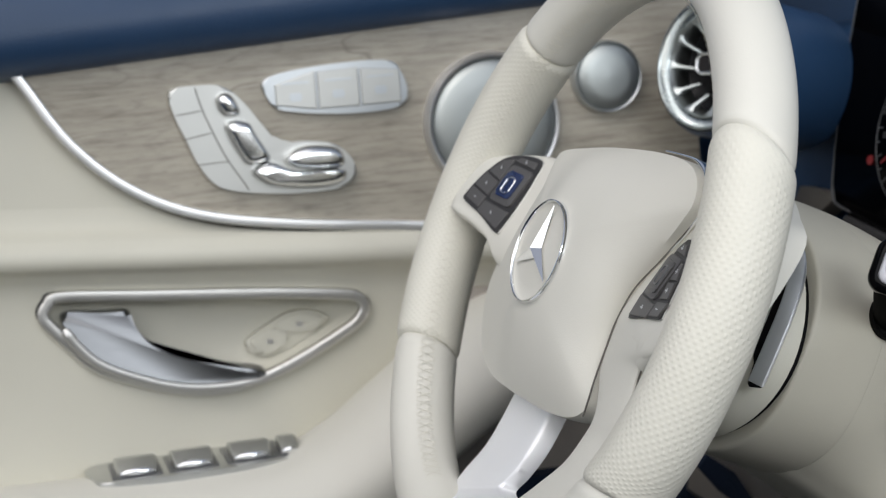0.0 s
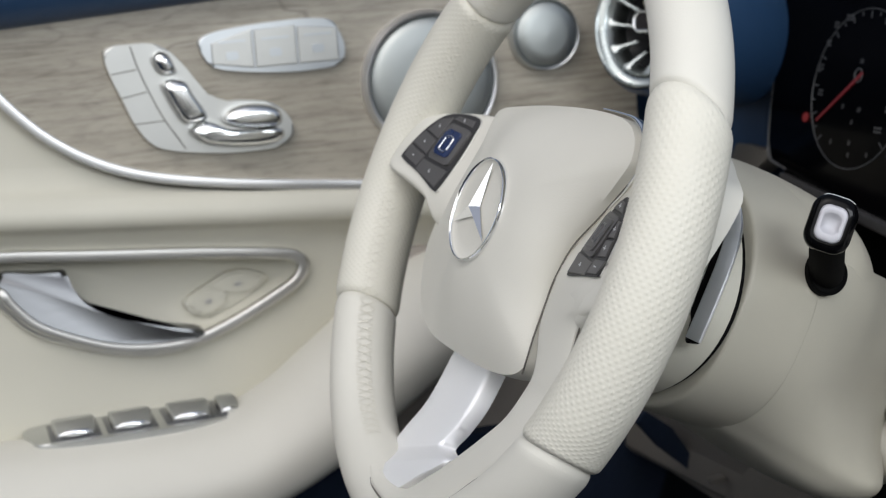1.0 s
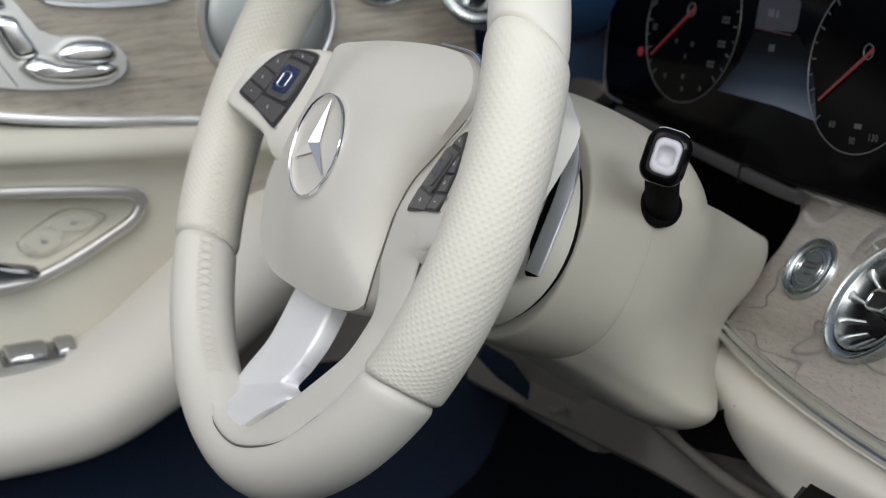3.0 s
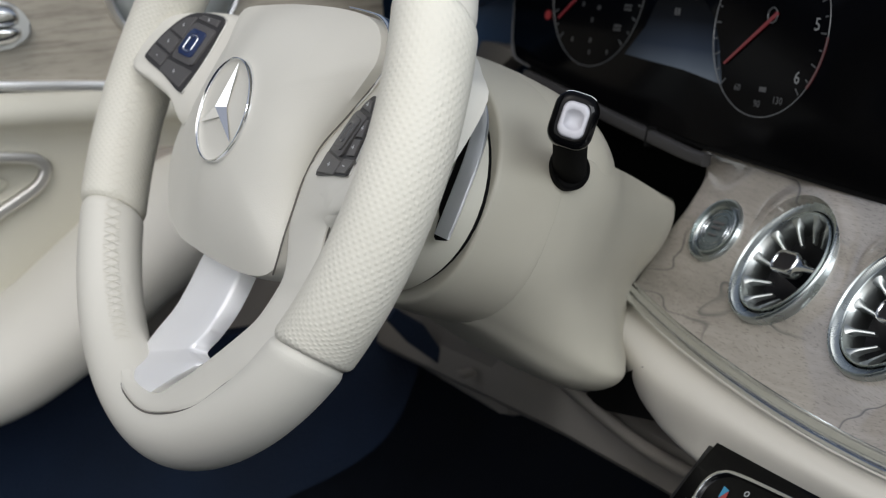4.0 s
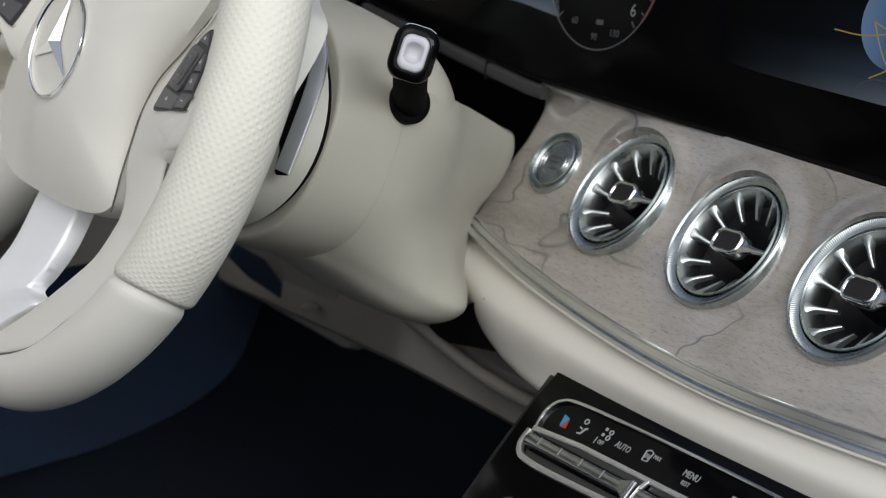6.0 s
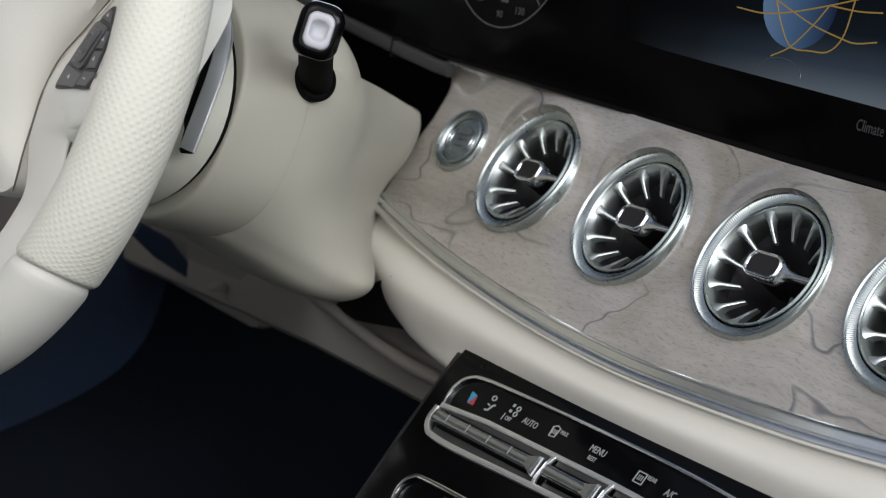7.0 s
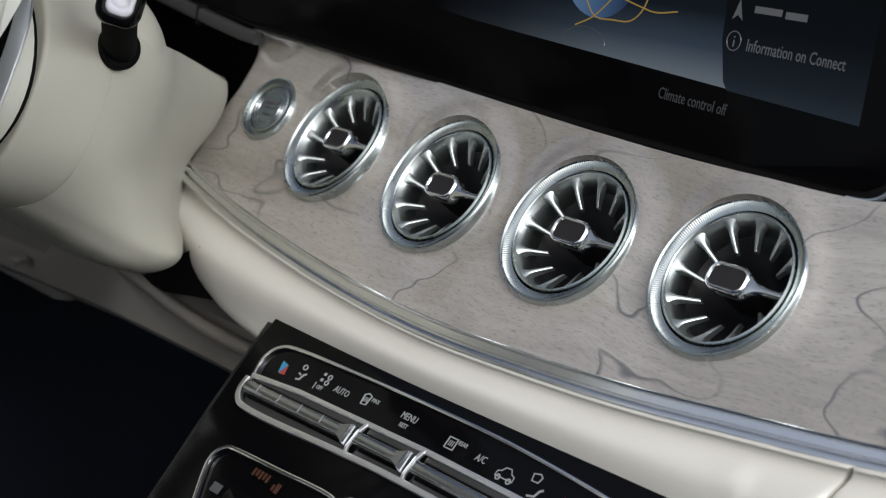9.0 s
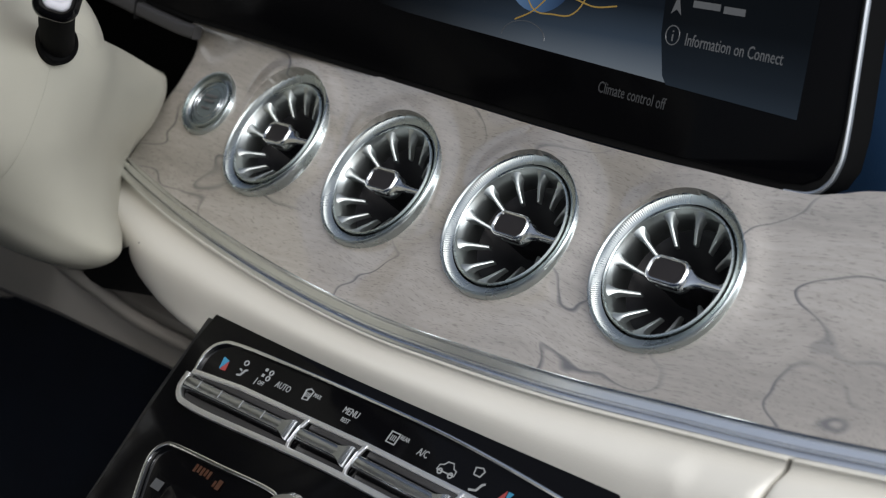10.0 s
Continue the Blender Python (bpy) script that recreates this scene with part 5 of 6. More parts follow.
def rim_arc(name, a0, a1, radial, axial, mat, label="", lean0=0.0, lean1=0.0, skew0=0.0, skew1=0.0):
    """A stretch of the rim, drawn in at both ends where the leather is sewn."""
    n, k = max(24, int((a1 - a0) * 0.9)), 36
    bm = bmesh.new()
    uv = bm.loops.layers.uv.new("rim")
    rows, stops = [], []
    ends = [0.0, 0.0007, 0.0016, 0.003, 0.0055]
    span = radians(a1 - a0)
    steps = [e / RIM for e in ends] + [span * i / n for i in range(1, n)] + [span - e / RIM for e in reversed(ends)]
    steps = sorted(s for s in steps if 0 <= s <= span)
    for s in steps:
        d = min(s, span - s) * RIM
        pull = 0.0022 * max(0.0, 1 - d / 0.0055) ** 2
        a = radians(a0) + s
        row = []
        for j in range(k):
            b = 2 * math.pi * j / k
            near, far = max(0.0, 1 - s / 0.15), max(0.0, 1 - (span - s) / 0.15)
            slant = math.sin(b) * radians(lean0 * near + lean1 * far) + math.cos(b) * radians(skew0 * near + skew1 * far)
            rr, zz = (radial - pull) * math.cos(b), (axial - pull) * math.sin(b)
            row.append(bm.verts.new(((RIM + rr) * math.cos(a + slant), (RIM + rr) * math.sin(a + slant), zz + rim_rise(a + slant))))
        rows.append(row)
        stops.append(s * RIM)
    c = 0.0031
    for i in range(len(rows) - 1):
        for j in range(k):
            q = (j + 1) % k
            f = bm.faces.new((rows[i][j], rows[i][q], rows[i + 1][q], rows[i + 1][j]))
            for l, (si, jj) in zip(f.loops, ((i, j), (i, j + 1), (i + 1, j + 1), (i + 1, j))):
                x, y = stops[si], jj / k * 2 * math.pi * radial
                l[uv].uv = ((x + y) / c * 0.72, (x - y) / c * 0.72)
    bm.faces.new(list(reversed(rows[0])))
    bm.faces.new(rows[-1])
    return part(name, bm, mat, wheel, label)


rim_arc("grip", -28.3, 30.6, 0.0200, 0.0208, GRIP, "dimpled cream leather grip", 1.2, 3.0, 3.4)
rim_arc("rim_cover", 30.6, 141.2, 0.0188, 0.0198, CREAM, "smooth cream leather rim", 3.0, 0.0)
rim_arc("grip", 141.2, 213.8, 0.0200, 0.0208, GRIP, "dimpled cream leather grip", 0.0, -1.6)
rim_arc("rim_cover", 213.8, 331.7, 0.0188, 0.0198, CREAM, "smooth cream leather rim", -1.6, 1.2, 0.0, 3.4)

# stitches round the inside of the rim
PAD_BLUE = plastic("blue_black_gloss", (0.010, 0.022, 0.075), 0.10, 0.5, 0.0)
KEY_PRINT = plastic("pale_key_print", (0.55, 0.56, 0.57), 0.5)
THREAD = leather("cream_thread", (0.66, 0.64, 0.56), (0.62, 0.60, 0.52), 0.7)
bm = bmesh.new()
for i in range(170):
    a = 2 * math.pi * i / 170
    if 4.40 < a < 5.85:
        continue
    for lean in (-1, 1):
        pts = []
        for s in (0, 0.5, 1):
            b = radians(143 + 27 * s)
            aa = a + lean * (s - 0.5) * 0.028
            rr = 0.0201 + (0.0002 if s == 0.5 else 0.0)
            pts.append(Vector(((RIM + rr * math.cos(b)) * math.cos(aa), (RIM + rr * math.cos(b)) * math.sin(aa), rr * 1.03 * math.sin(b) + rim_rise(aa))))
        d = (pts[2] - pts[0]).normalized()
        up = Vector((-math.cos(a), -math.sin(a), 0.5)).normalized()
        sd = d.cross(up) * 0.00026
        vs = [bm.verts.new(p + q) for p in pts for q in (sd, up * 0.00012, -sd)]
        for k in (0, 3):
            bm.faces.new((vs[k], vs[k + 1], vs[k + 4], vs[k + 3]))
            bm.faces.new((vs[k + 1], vs[k + 2], vs[k + 5], vs[k + 4]))
tagged(part("stitching", bm, THREAD, wheel, "cream cross stitching"), kind="stuff")

# airbag cover: a soft dome on an uneven outline fitted to the camera's view
bag = smooth_outline([(-0.080, 0.0505), (-0.045, 0.0595), (0.011, 0.069), (0.050, 0.0735), (0.075, 0.0735), (0.089, 0.068), (0.0948, 0.057), (0.0905, 0.0455), (0.0795, 0.0255), (0.0695, 0.006), (0.0660, -0.015), (0.0685, -0.038), (0.0712, -0.0500),
                      (0.0715, -0.0600), (0.0640, -0.0680), (0.0480, -0.0735), (0.0220, -0.0778), (-0.0227, -0.0815), (-0.055, -0.0825), (-0.0790, -0.0765), (-0.0960, -0.0620), (-0.107, -0.042), (-0.105, -0.018), (-0.090, 0.012), (-0.082, 0.035)], 110)
rings = []
for k in range(19):
    s = 0.03 + 0.97 * k / 18
    ring = []
    for x, y in bag:
        f = math.atan2(y, x)
        full = math.hypot(x, y)
        oval = 1.0 / math.hypot(math.cos(f) / 0.098, math.sin(f) / 0.075)
        r = s * (oval + (full - oval) * s ** 2)
        t = min(1.0, max(0.0, (-x - 0.015) / 0.05))
        ring.append((r * math.cos(f), r * math.sin(f), 0.0195 - (0.0240 + 0.003 * t) * s ** (2.6 - 0.9 * t)))
    rings.append(ring)
for s, z in ((1.004, -0.0135), (1.003, -0.0150), (1.0, -0.0175), (0.97, -0.022), (0.95, -0.040), (0.60, -0.044)):
    rings.append([(x * s, y * s, z) for x, y in bag])
cover = part("airbag_cover", loft(rings), CREAM, wheel, "smooth cream airbag cover")
# badge: ring and three tapering arms
badge = part("badge", lathe([(0.0290, 0.0175), (0.0290, 0.0198), (0.0287, 0.0208), (0.0282, 0.0210), (0.0278, 0.0205), (0.0276, 0.0194), (0.0276, 0.0175)], 72), CHROME, wheel, "chrome ring badge with three tapering arms")
part("recess", lathe([(0.0277, 0.0192), (0.0268, 0.0186), (0.0200, 0.0190), (0.0100, 0.0193), (0.0, 0.0194)], 48), CREAM, badge)
for a in (90, 210, 330):
    d, s = Vector((math.cos(radians(a)), math.sin(radians(a)), 0)), Vector((-math.sin(radians(a)), math.cos(radians(a)), 0))
    bm = bmesh.new()
    tip, top = bm.verts.new(d * 0.0262 + Vector((0, 0, 0.0208))), bm.verts.new(Vector((0, 0, 0.0250)))
    l, r = bm.verts.new(d * 0.0021 + s * 0.0038 + Vector((0, 0, 0.0204))), bm.verts.new(d * 0.0021 - s * 0.0038 + Vector((0, 0, 0.0204)))
    back = bm.verts.new(Vector((0, 0, 0.019)))
    for f in ((tip, top, l), (tip, r, top), (tip, l, back), (tip, back, r), (l, top, back), (r, back, top)):
        bm.faces.new(f)
    part("arm", bm, CHROME, badge, "", False)
def plate(outline, z0, z1, bevel, lift, n=5):
    """A padded plate: rounded edge, then rings closing to the middle, all raised by lift(x, y)."""
    cx, cy = sum(p[0] for p in outline) / len(outline), sum(p[1] for p in outline) / len(outline)
    size = sum(math.hypot(p[0] - cx, p[1] - cy) for p in outline) / len(outline)
    steps = [(1.0, z0)]
    for i in range(n + 1):
        a = 0.5 * math.pi * i / n
        steps.append((1.0 - bevel / size * (1 - math.cos(a)), z1 - bevel * (1 - math.sin(a))))
    steps += [(s, z1) for s in (0.75, 0.62, 0.48, 0.34, 0.20, 0.06)]
    rings = []
    for s, z in steps:
        ring = [(cx + s * (x - cx), cy + s * (y - cy)) for x, y in outline]
        rings.append([(x, y, z + lift(x, y)) for x, y in ring])
    return loft(rings)


# side spokes with switch panels
for s in (-1, 1):
    def face(x, y, s=s):
        edge = 0.146 - (0.020 * min(1.0, max(0.0, (0.004 - y) / 0.014)) if s > 0 else 0.0)
        return 0.276 * min(abs(x), edge) - 0.283 * max(y, -0.008) - 0.0238 - (0.42 if s > 0 else 0.15) * max(0.0, -0.014 - y)
    tall = 0.019 if s > 0 else -0.011
    out = [(0.050, 0.056 + tall), (0.095, 0.0575 + tall), (0.130, 0.0500 + tall), (0.156, 0.038 + tall), (0.162, 0.010), (0.158, -0.008)]
    out += [(0.145, -0.016), (0.126, -0.027), (0.108, -0.031), (0.080, -0.030), (0.058, -0.006)] if s > 0 else [(0.132, -0.012), (0.106, -0.017), (0.086, -0.028), (0.062, 0.0)]
    part("spoke", plate([(s * x, y) for x, y in smooth_outline(out, 60)], -0.034, -0.0012, 0.006 if s > 0 else 0.009, face), CREAM, wheel, "cream side spoke")
    pad = [(0.1005, 0.0405), (0.117, 0.0395), (0.130, 0.0335), (0.138, 0.0205), (0.1415, 0.0040), (0.1385, 0.0005), (0.118, -0.0030), (0.0985, -0.0080), (0.0955, -0.0055), (0.0950, 0.012), (0.0968, 0.030)]
    if s > 0:
        pad = [(0.0975, 0.0385), (0.1040, 0.0390), (0.1130, 0.0355), (0.1225, 0.0285), (0.1320, 0.0165), (0.1400, 0.0050), (0.1385, 0.0020), (0.118, -0.0020), (0.0960, -0.0068), (0.0925, -0.0055), (0.0885, 0.0060), (0.0885, 0.016), (0.0925, 0.029)]
    bez = part("switch_panel", prism([(s * x, y) for x, y in smooth_outline(pad, 60)], -0.006, 0.0006, 0.0006, 2, lift=face), JOINT, wheel, "dark grey switch panel", False)
    edge = [(s * x * 1.0, y, face(x, y) - 0.0008) for x, y in smooth_outline(pad, 60)]
    part("panel_edge", sweep(edge, circle(0.0005, 6), up=(0, 0, 1), closed=True), PEARL, bez, "thin silver edge")
    keys = {"-": [(0.1235, 0.0005), (0.1385, 0.0030), (0.1392, 0.0105), (0.1228, 0.0080)], "+": [(0.0985, -0.0060), (0.1220, -0.0015), (0.1213, 0.0060), (0.0968, 0.0055)],
            "a": [(0.1225, 0.0095), (0.1388, 0.0122), (0.1352, 0.0215), (0.1215, 0.0190)], "b": [(0.1212, 0.0205), (0.1345, 0.0228), (0.1285, 0.0322), (0.1205, 0.0355)],
            "c": [(0.1010, 0.0345), (0.1195, 0.0345), (0.1165, 0.0378), (0.1015, 0.0388)]}
    if s > 0:
        keys.update({"+": [(0.0935, -0.0055), (0.1220, -0.0010), (0.1213, 0.0060), (0.0900, 0.0055)], "a": [(0.1225, 0.0095), (0.1345, 0.0118), (0.1290, 0.0195), (0.1180, 0.0180)], "b": [(0.1175, 0.0192), (0.1278, 0.0208), (0.1210, 0.0285), (0.1165, 0.0285)], "c": [(0.0950, 0.0320), (0.1150, 0.0320), (0.1070, 0.0368), (0.0985, 0.0372)]})
    for mark, q in keys.items():
        part("switch_key", prism([(s * x, y) for x, y in q], 0.0, 0.0015, 0.0004, 2, lift=face), CHARCOAL, bez, "", False)
        cx, cy = s * sum(p[0] for p in q) / 4, sum(p[1] for p in q) / 4
        sym = [(cx - 0.0014, cx + 0.0014, cy - 0.0003, cy + 0.0003)] + ([(cx - 0.0003, cx + 0.0003, cy - 0.0014, cy + 0.0014)] if mark != "-" else [])
        bars("symbol", sym, 0.0016 + face(cx, cy), KEY_PRINT, bez)
    pz = [(s * x, y) for x, y in (rounded(0.0985, 0.1192, 0.0080, 0.0325, 0.003) if s < 0 else rounded(0.0925, 0.1165, 0.0072, 0.0300, 0.003))]
    tp = part("touch_pad", prism(pz, 0.0, 0.0020, 0.0006, 2, lift=face), CHARCOAL, bez, "dark grey touch pad mount")
    part("pad_glass", prism([(s * x, y) for x, y in (rounded(0.1025, 0.1165, 0.0120, 0.0290, 0.0025) if s < 0 else rounded(0.0960, 0.1130, 0.0100, 0.0275, 0.0025))], 0.0, 0.0030, 0.0010, 2, lift=face), PAD_BLUE if s < 0 else CHARCOAL, tp, "glossy touch pad")
    part("pad_rim", sweep([(x, y, face(x, y) + 0.0030) for x, y in [(s * p[0], p[1]) for p in (rounded(0.1060, 0.1130, 0.0150, 0.0250, 0.0022) if s < 0 else rounded(0.1010, 0.1085, 0.0140, 0.0240, 0.0022))]], circle(0.0005, 6), up=(0, 0, 1), closed=True), CHROME if s < 0 else CAP, tp)
    # strut along the rim down to the foot, its edges fitted to the camera's view
    if s > 0:
        rows = [(0.064, 0.004, -0.011, 0.15, 0.012, 0.01), (0.0653, -0.0099, -0.004, 0.1554, 0.0056, 0.0155), (0.0634, -0.0259, -0.0045, 0.1495, -0.0104, 0.0155), (0.0693, -0.0402, -0.003, 0.1275, -0.023, 0.008), (0.0826, -0.0522, -0.0005, 0.1255, -0.038, 0.0055), (0.0891, -0.0612, 0.001, 0.129, -0.052, 0.0052), (0.0866, -0.0713, 0.001, 0.1306, -0.0652, 0.006), (0.0862, -0.0865, 0.0052, 0.1433, -0.0805, 0.0182), (0.0803, -0.1008, 0.01, 0.1375, -0.0949, 0.0237), (0.0667, -0.1203, 0.0142, 0.1155, -0.1136, 0.0223), (0.0534, -0.1339, 0.0158, 0.0894, -0.138, 0.0232), (0.0328, -0.1509, 0.0166, 0.0426, -0.1592, 0.022), (-0.0023, -0.1566, 0.013, 0.0023, -0.1636, 0.0188), (-0.0164, -0.1552, 0.0114, -0.0175, -0.1587, 0.0157)]
        rings, edge_line = [], []
        for lx, ly, lz, rx, ry, rz in spline(rows, 100):
            c, h = Vector(((lx + rx) / 2, (ly + ry) / 2, (lz + rz) / 2)), Vector(((rx - lx) / 2, (ry - ly) / 2, (rz - lz) / 2))
            rings.append([c + a * h + Vector((0, 0, d)) for a, d in ((-1, -0.024), (-1, -0.0050), (-0.96, -0.0024), (-0.87, -0.0008), (-0.70, 0.0002), (-0.3, 0.0012), (0.3, 0.0012), (0.70, 0.0004), (0.90, -0.0004), (0.97, -0.0012), (1, -0.0030), (1, -0.024))])
            edge_line.append((rx + 0.0004, ry - 0.0002, rz - (0.0022 if ry > -0.070 else 0.0004)))
        part("strut_seam", sweep(edge_line[14:96], circle(0.0005, 6), up=(0, 0, 1)), SEAM, wheel, "dark seam between strut and rim")
        part("strut", loft(rings), CREAM, wheel, "cream inner strut")
    # bright line round the open side of the cover, broad at its upper corner
    if s > 0:
        way = spline([(0.040, 0.0748), (0.060, 0.0762), (0.0775, 0.0760), (0.0925, 0.0705), (0.0982, 0.0575), (0.0930, 0.0440), (0.0815, 0.0240), (0.0715, 0.0070)], 60)
        part("cover_line", sweep([(x, y, max(-0.009, face(x, y) + 0.001)) for x, y in way], rounded(-0.0021, 0.0021, -0.003, 0.003, 0.0010, 2), up=(0, 0, 1), scale=[0.20 * min(1.0, (60 - i) / 20) + 0.62 * math.exp(-((i - 25) / 9.0) ** 2) for i in range(60)]), CHROME, wheel, "chrome line beside the airbag cover")
# dark joint of the cover
part("cover_joint", sweep(spline([(0.0935, 0.0450, -0.0088), (0.0818, 0.0245, -0.0072), (0.0718, 0.0050, -0.0045), (0.0678, -0.0140, -0.0038), (0.0682, -0.0300, -0.0040), (0.0712, -0.0450, -0.0030), (0.0722, -0.0560, -0.0035), (0.0690, -0.0660, -0.006)], 54), circle(0.0005, 6), up=(0, 0, 1)), SEAM, wheel, "dark joint beside the cover")
# silver lower spoke and its foot
rows = [(-0.0517, -0.0830, -0.0240, 0.0004, -0.0747, -0.0240), (-0.0452, -0.0908, -0.0200, 0.0075, -0.0839, -0.0200), (-0.0428, -0.1180, -0.0150, 0.0125, -0.1024, -0.0150), (-0.0494, -0.1392, -0.0110, 0.0111, -0.1184, -0.0110), (-0.0525, -0.1518, -0.0085, 0.0079, -0.1277, -0.0085), (-0.0512, -0.1570, -0.0060, 0.0126, -0.1296, -0.0060), (-0.0347, -0.1584, 0.0030, 0.0387, -0.1260, 0.0030), (-0.0242, -0.1581, 0.0075, 0.0533, -0.1243, 0.0075), (-0.0053, -0.1578, 0.0115, 0.0443, -0.1359, 0.0115), (0.0167, -0.1568, 0.0135, 0.0249, -0.1538, 0.0135)]
rings = []
for lx, ly, lz, rx, ry, rz in spline(rows, 64):
    c, h = Vector(((lx + rx) / 2, (ly + ry) / 2, (lz + rz) / 2)), Vector(((rx - lx) / 2, (ry - ly) / 2, (rz - lz) / 2))
    rings.append([c + x * h + Vector((0, 0, z)) for x, z in ((-1, -0.010), (-1, -0.0012), (-0.96, 0.0004), (-0.90, 0.0010), (-0.5, 0.0012), (0, 0.0013), (0.5, 0.0012), (0.90, 0.0010), (0.96, 0.0004), (1, -0.0012), (1, -0.010))])
part("lower_spoke", loft(rings), BRIGHT, wheel, "satin silver lower spoke")
# shift paddle behind the right grip
blade = spline([(0.1126, 0.0540, -0.060), (0.1188, 0.0395, -0.060), (0.1210, 0.0252, -0.060), (0.1212, 0.0104, -0.060), (0.1210, -0.0031, -0.060), (0.1205, -0.0147, -0.060)], 40)
paddle = part("shift_paddle", sweep(blade, [(-0.0040, -0.0022), (-0.0040, 0.0004), (-0.0034, 0.0011), (0.0, 0.0013), (0.0034, 0.0011), (0.0040, 0.0004), (0.0040, -0.0022)], up=(0.70, 0, 0.71), scale=[0.45, 0.60, 0.73, 0.83, 0.91, 0.97] + [1.0] * 34), PADDLE, wheel, "polished silver shift paddle")
part("paddle_tip", sweep([blade[39], blade[39] + Vector((-0.0001, -0.0010, 0.0)), blade[39] + Vector((-0.0002, -0.0017, -0.0004))], [(-0.0038, -0.0022), (-0.0038, 0.0002), (-0.0032, 0.0008), (0.0032, 0.0008), (0.0038, 0.0002), (0.0038, -0.0022)], up=(0.70, 0, 0.71), scale=[1.0, 0.95, 0.75]), BLACK, paddle, "black lower end")
part("paddle_base", sweep([(x - 0.0072, y, w - 0.0005) for x, y, w in blade], [(-0.0042, -0.0010), (-0.0036, 0.0010), (0.0036, 0.0010), (0.0042, -0.0010)], up=(0.62, 0, 0.78), scale=[0.3, 0.5, 0.7, 0.85] + [1.0] * 26 + [0.9, 0.8, 0.6, 0.4, 0.3, 0.3, 0.2, 0.2, 0.1, 0.1]), BLACK, paddle, "glossy black paddle base")
# Bright wedge added as the glint on the black paddle base.
part("paddle_glint", sweep([(0.1118, 0.0145, -0.0592), (0.1118, 0.0175, -0.0588), (0.1118, 0.0215, -0.0592)], [(-0.0024, -0.0010), (-0.0020, 0.0004), (0.0020, 0.0004), (0.0024, -0.0010)], up=(0.62, -0.2, 0.76), scale=[1.0, 0.85, 0.25]), TRIM, paddle, "small bright wedge standing in for a glint")
part("paddle_mount", box(0.070, 0.100, -0.008, 0.036, -0.072, -0.060, 0.004), DARK, paddle)
part("hub_back", lathe([(0.092, -0.050), (0.100, -0.060), (0.1030, -0.070), (0.1030, -0.0800), (0.098, -0.0808), (0.0, -0.0808)], 64), CREAM_SOFT, wheel, "cream hub back cover", m=Matrix.Diagonal((1.11, 0.70, 1, 1)))
part("hub_core", lathe([(0.070, -0.030), (0.080, -0.045), (0.094, -0.052), (0.09, -0.070)], 48), DARK, wheel, m=Matrix.Diagonal((1.05, 0.66, 1, 1)))

# ---- steering column ----
column = thing("steering_column", WHEEL, "cream steering column shroud behind the wheel", "steering column")
part("gap_ring", lathe([(0.080, -0.0785), (0.1000, -0.0790), (0.1000, -0.0850), (0.080, -0.0850)], 64), SHADOW, column, "black gap ring", m=Matrix.Diagonal((1.11, 0.70, 1, 1)))


def shell(table, end=0.80):
    """A moulded tube of flattened round section along the column: depth, half width, height above and below."""
    rings = []
    for w, a, t, b in spline(table, 60):
        e = 0.80 + max(0.0, min(1.0, (-0.132 - w) / 0.03)) * (end - 0.80)
        ring = []
        for j in range(80):
            q = 2 * math.pi * j / 80
            c, s = math.cos(q), math.sin(q)
            ring.append((a * math.copysign(abs(c) ** e, c), (t if s > 0 else b) * math.copysign(abs(s) ** e, s), w))
        rings.append(ring)
    return loft(rings)


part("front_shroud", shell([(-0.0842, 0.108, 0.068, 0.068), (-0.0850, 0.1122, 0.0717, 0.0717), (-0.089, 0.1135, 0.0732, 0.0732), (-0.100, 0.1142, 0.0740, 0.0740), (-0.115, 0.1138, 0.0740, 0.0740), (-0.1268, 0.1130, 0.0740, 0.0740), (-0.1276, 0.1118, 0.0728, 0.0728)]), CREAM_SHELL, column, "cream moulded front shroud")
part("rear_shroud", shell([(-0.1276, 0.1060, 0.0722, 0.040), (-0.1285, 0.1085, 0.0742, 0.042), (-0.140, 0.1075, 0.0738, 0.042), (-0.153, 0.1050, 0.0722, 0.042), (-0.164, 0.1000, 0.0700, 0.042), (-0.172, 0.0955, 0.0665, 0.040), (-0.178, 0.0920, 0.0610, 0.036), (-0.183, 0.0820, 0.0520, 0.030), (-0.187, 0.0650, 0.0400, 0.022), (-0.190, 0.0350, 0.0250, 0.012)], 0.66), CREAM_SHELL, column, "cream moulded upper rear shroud")
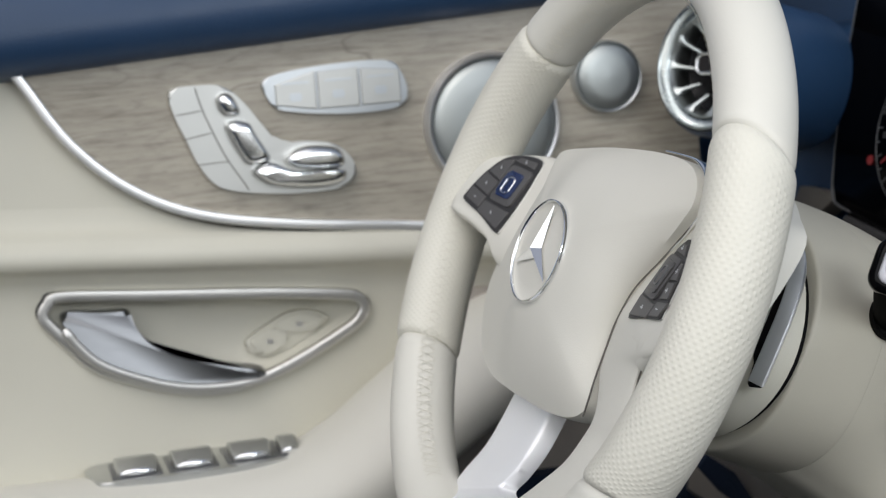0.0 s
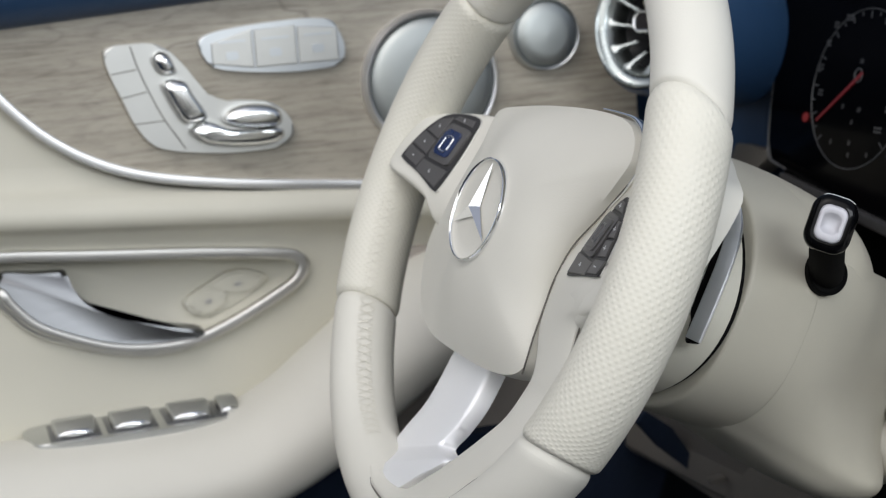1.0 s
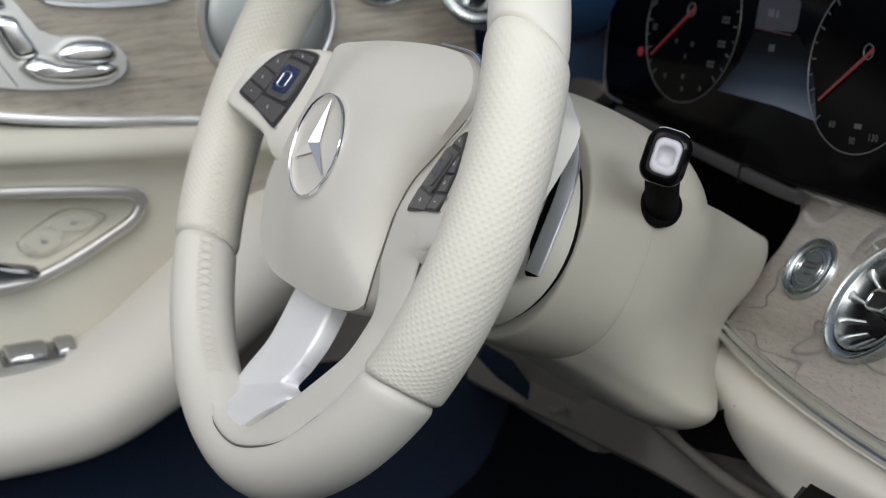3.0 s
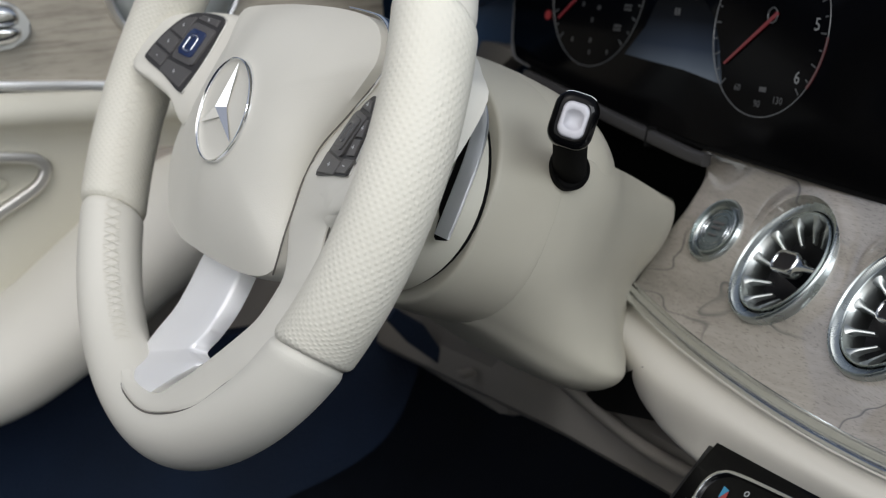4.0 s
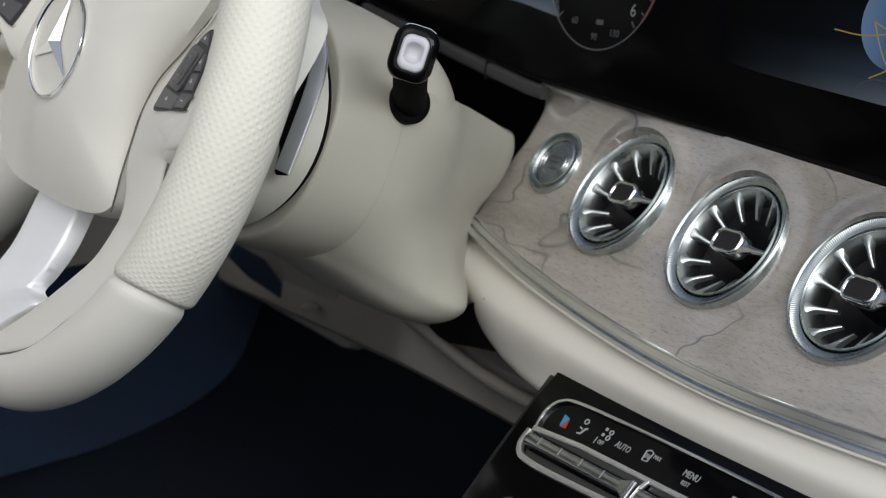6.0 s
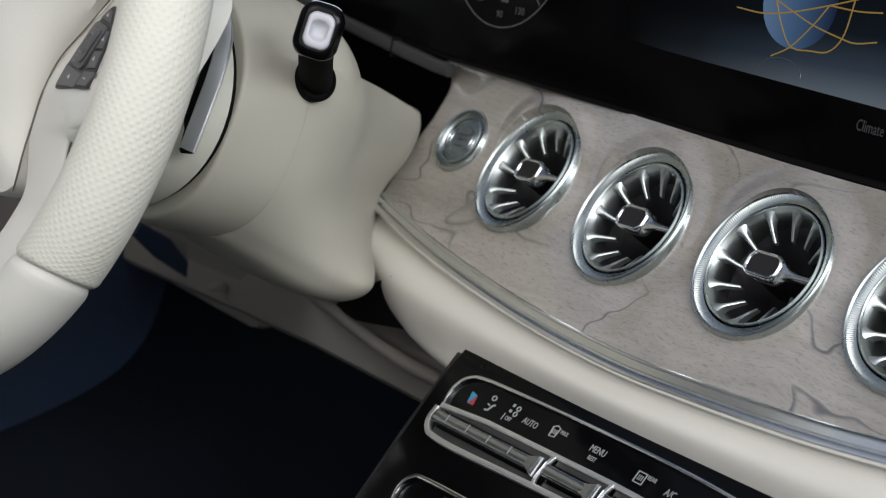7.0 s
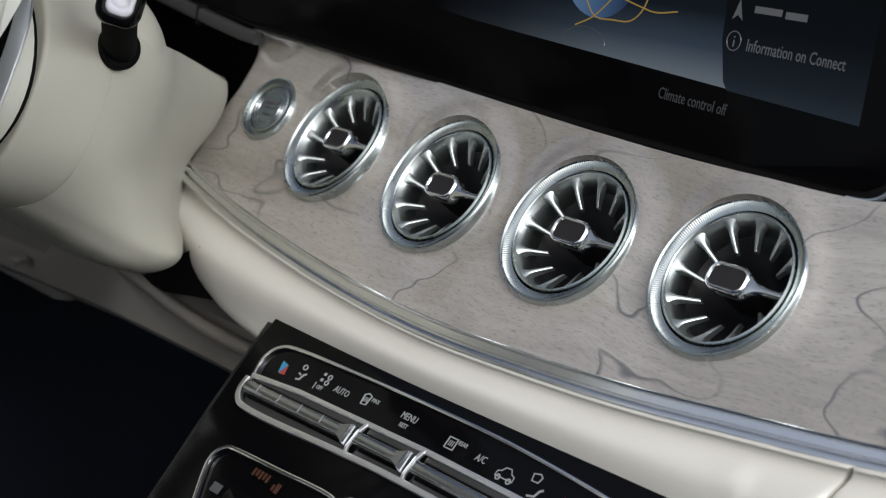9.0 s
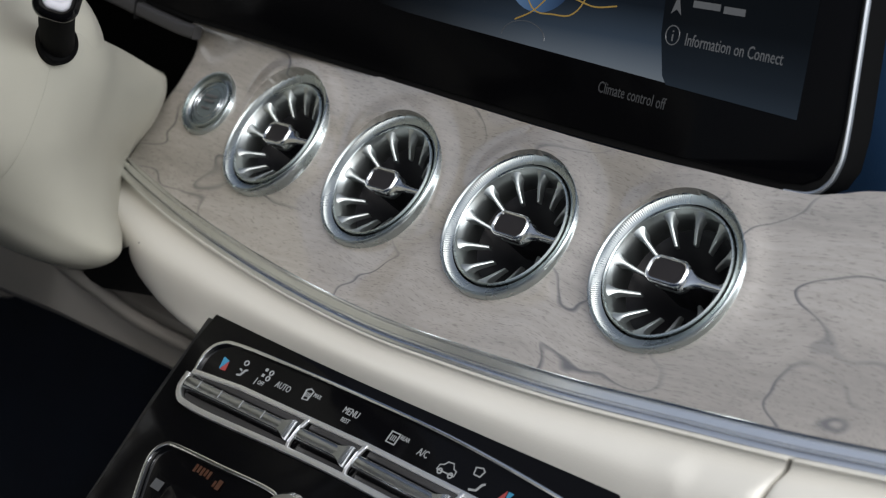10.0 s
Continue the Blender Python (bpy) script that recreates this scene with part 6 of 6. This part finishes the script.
# collar between column and dash: it tapers to the veneer's end above and swells to a round belly below
FLANK = [  # depth, then top edge, upper, middle and lower flank, belly, its corner, underside
    (-0.1262, (0.0965, 0.0420), (0.1060, 0.0290), (0.1108, 0.008), (0.1092, -0.020), (0.1005, -0.0395), (0.0855, -0.0545), (0.0635, -0.0655), (0.0, -0.0730)),
    (-0.1285, (0.0985, 0.0425), (0.1078, 0.0295), (0.1124, 0.008), (0.1108, -0.020), (0.1020, -0.0400), (0.0870, -0.0552), (0.0648, -0.0665), (0.0, -0.0742)),
    (-0.150, (0.0965, 0.0435), (0.1045, 0.0300), (0.1075, 0.007), (0.1070, -0.020), (0.1020, -0.0425), (0.0905, -0.0592), (0.0675, -0.0720), (0.0, -0.0800)),
    (-0.175, (0.0840, 0.0430), (0.0930, 0.0290), (0.0950, 0.006), (0.0955, -0.022), (0.0985, -0.0450), (0.0935, -0.0640), (0.0715, -0.0790), (0.0, -0.0860)),
    (-0.200, (0.0630, 0.0415), (0.0730, 0.0270), (0.0765, 0.004), (0.0785, -0.023), (0.0905, -0.0480), (0.0945, -0.0680), (0.0720, -0.0840), (0.0, -0.0900)),
    (-0.230, (0.0420, 0.0385), (0.0515, 0.0250), (0.0545, 0.003), (0.0545, -0.025), (0.0735, -0.0500), (0.0885, -0.0685), (0.0620, -0.0860), (0.0, -0.0920)),
    (-0.260, (0.0255, 0.0348), (0.0315, 0.0225), (0.0315, 0.002), (0.0262, -0.026), (0.0400, -0.0520), (0.0550, -0.0680), (0.0400, -0.0800), (-0.01, -0.0880)),
    (-0.290, (0.0045, 0.0312), (0.0100, 0.0200), (0.0080, 0.002), (-0.0030, -0.025), (0.0050, -0.0480), (0.0100, -0.0600), (0.0, -0.0700), (-0.03, -0.0780)),
    (-0.316, (-0.0340, 0.0300), (-0.0290, 0.0180), (-0.0270, 0.002), (-0.0270, -0.025), (-0.020, -0.0450), (-0.020, -0.0550), (-0.030, -0.0620), (-0.05, -0.0700))]
keys = []
for w, top, *side in FLANK:
    outline = [(-0.100, 0.020), (-0.090, top[1] + 0.0005), (-0.030, top[1] + 0.0015), (top[0] - 0.022, top[1] + 0.0018), (top[0] - 0.006, top[1] + 0.0012), top, *side, (-0.080, side[-1][1] + 0.012), (-0.100, -0.030)]
    keys.append([(p[0], p[1], w) for p in spline(outline, 112, True)])
lines = [spline([k[j] for k in keys], 64) for j in range(112)]
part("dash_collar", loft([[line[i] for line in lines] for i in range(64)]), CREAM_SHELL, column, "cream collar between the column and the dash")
# gear lever
BUTTON = metal("satin_button_silver", (0.42, 0.42, 0.45), 0.50)
bsdf(BUTTON).inputs["Metallic"].default_value = 0.25
boot = part("lever_boot", lathe([(0.0, 0.0005), (0.0092, 0.0008), (0.0105, 0.0022), (0.0112, 0.0016), (0.0114, -0.006)], 40), SHADOW, column, "black oval lever opening")
lz = Vector((0.93, 0.25, 0.20)).normalized()
lx = Vector((0, 1, 0)).cross(lz).normalized()
boot.matrix_basis = axes((0.1100, 0.0375, -0.1265), lx, lz.cross(lx), lz)
stem = part("gear_lever", sweep([(0.100, 0.0335, -0.132), (0.110, 0.0380, -0.1262), (0.130, 0.049, -0.107), (0.150, 0.062, -0.088)], circle(0.0078, 20, 0.0090), up=(0, 1, 0)), SHADOW, column, "black gear lever")
kz = WHEEL.to_3x3().transposed() @ Vector((0.86, -0.46, 0.22)).normalized()
kx = Vector((0.05, 1, 0.1)).cross(kz).normalized()
KNOB = axes((0.1530, 0.0635, -0.0860), kx, kz.cross(kx), kz)
knob = part("knob", cushion(rounded(-0.0112, 0.0114, -0.0138, 0.0138, 0.0082, 8), -0.016, 0.002, 0.0042), BLACK, stem, "glossy black lever end")
knob.matrix_basis = KNOB
line = rounded(-0.0068, 0.0068, -0.0090, 0.0090, 0.0046, 8)
rings = [[(x * s, y * s, z) for x, y in line] for s, z in ((1.0, -0.004), (1.0, 0.0026), (0.985, 0.0032), (0.94, 0.0036), (0.88, 0.0038))]
for r, z in ((0.0056, 0.0039), (0.0052, 0.0037), (0.0045, 0.0032), (0.0034, 0.0026), (0.0020, 0.0022), (0.0006, 0.0021)):
    rings.append([(r * x / math.hypot(x, y), r * y / math.hypot(x, y), z) for x, y in line])
park = part("park_button", loft(rings), BUTTON, stem, "satin silver push button with a round dish")
park.matrix_basis = KNOB
# Steel line laid on the knob's upper edge as its shine.
shine = part("edge_line", sweep([(x, y, 0.0002) for x, y in rounded(-0.0113, 0.0115, -0.0139, 0.0139, 0.0082, 8) if y > 0.0125], circle(0.00016, 6), up=(0, 0, 1)), STEEL, stem, "thin steel line for the shine on the upper edge")
shine.matrix_basis = KNOB
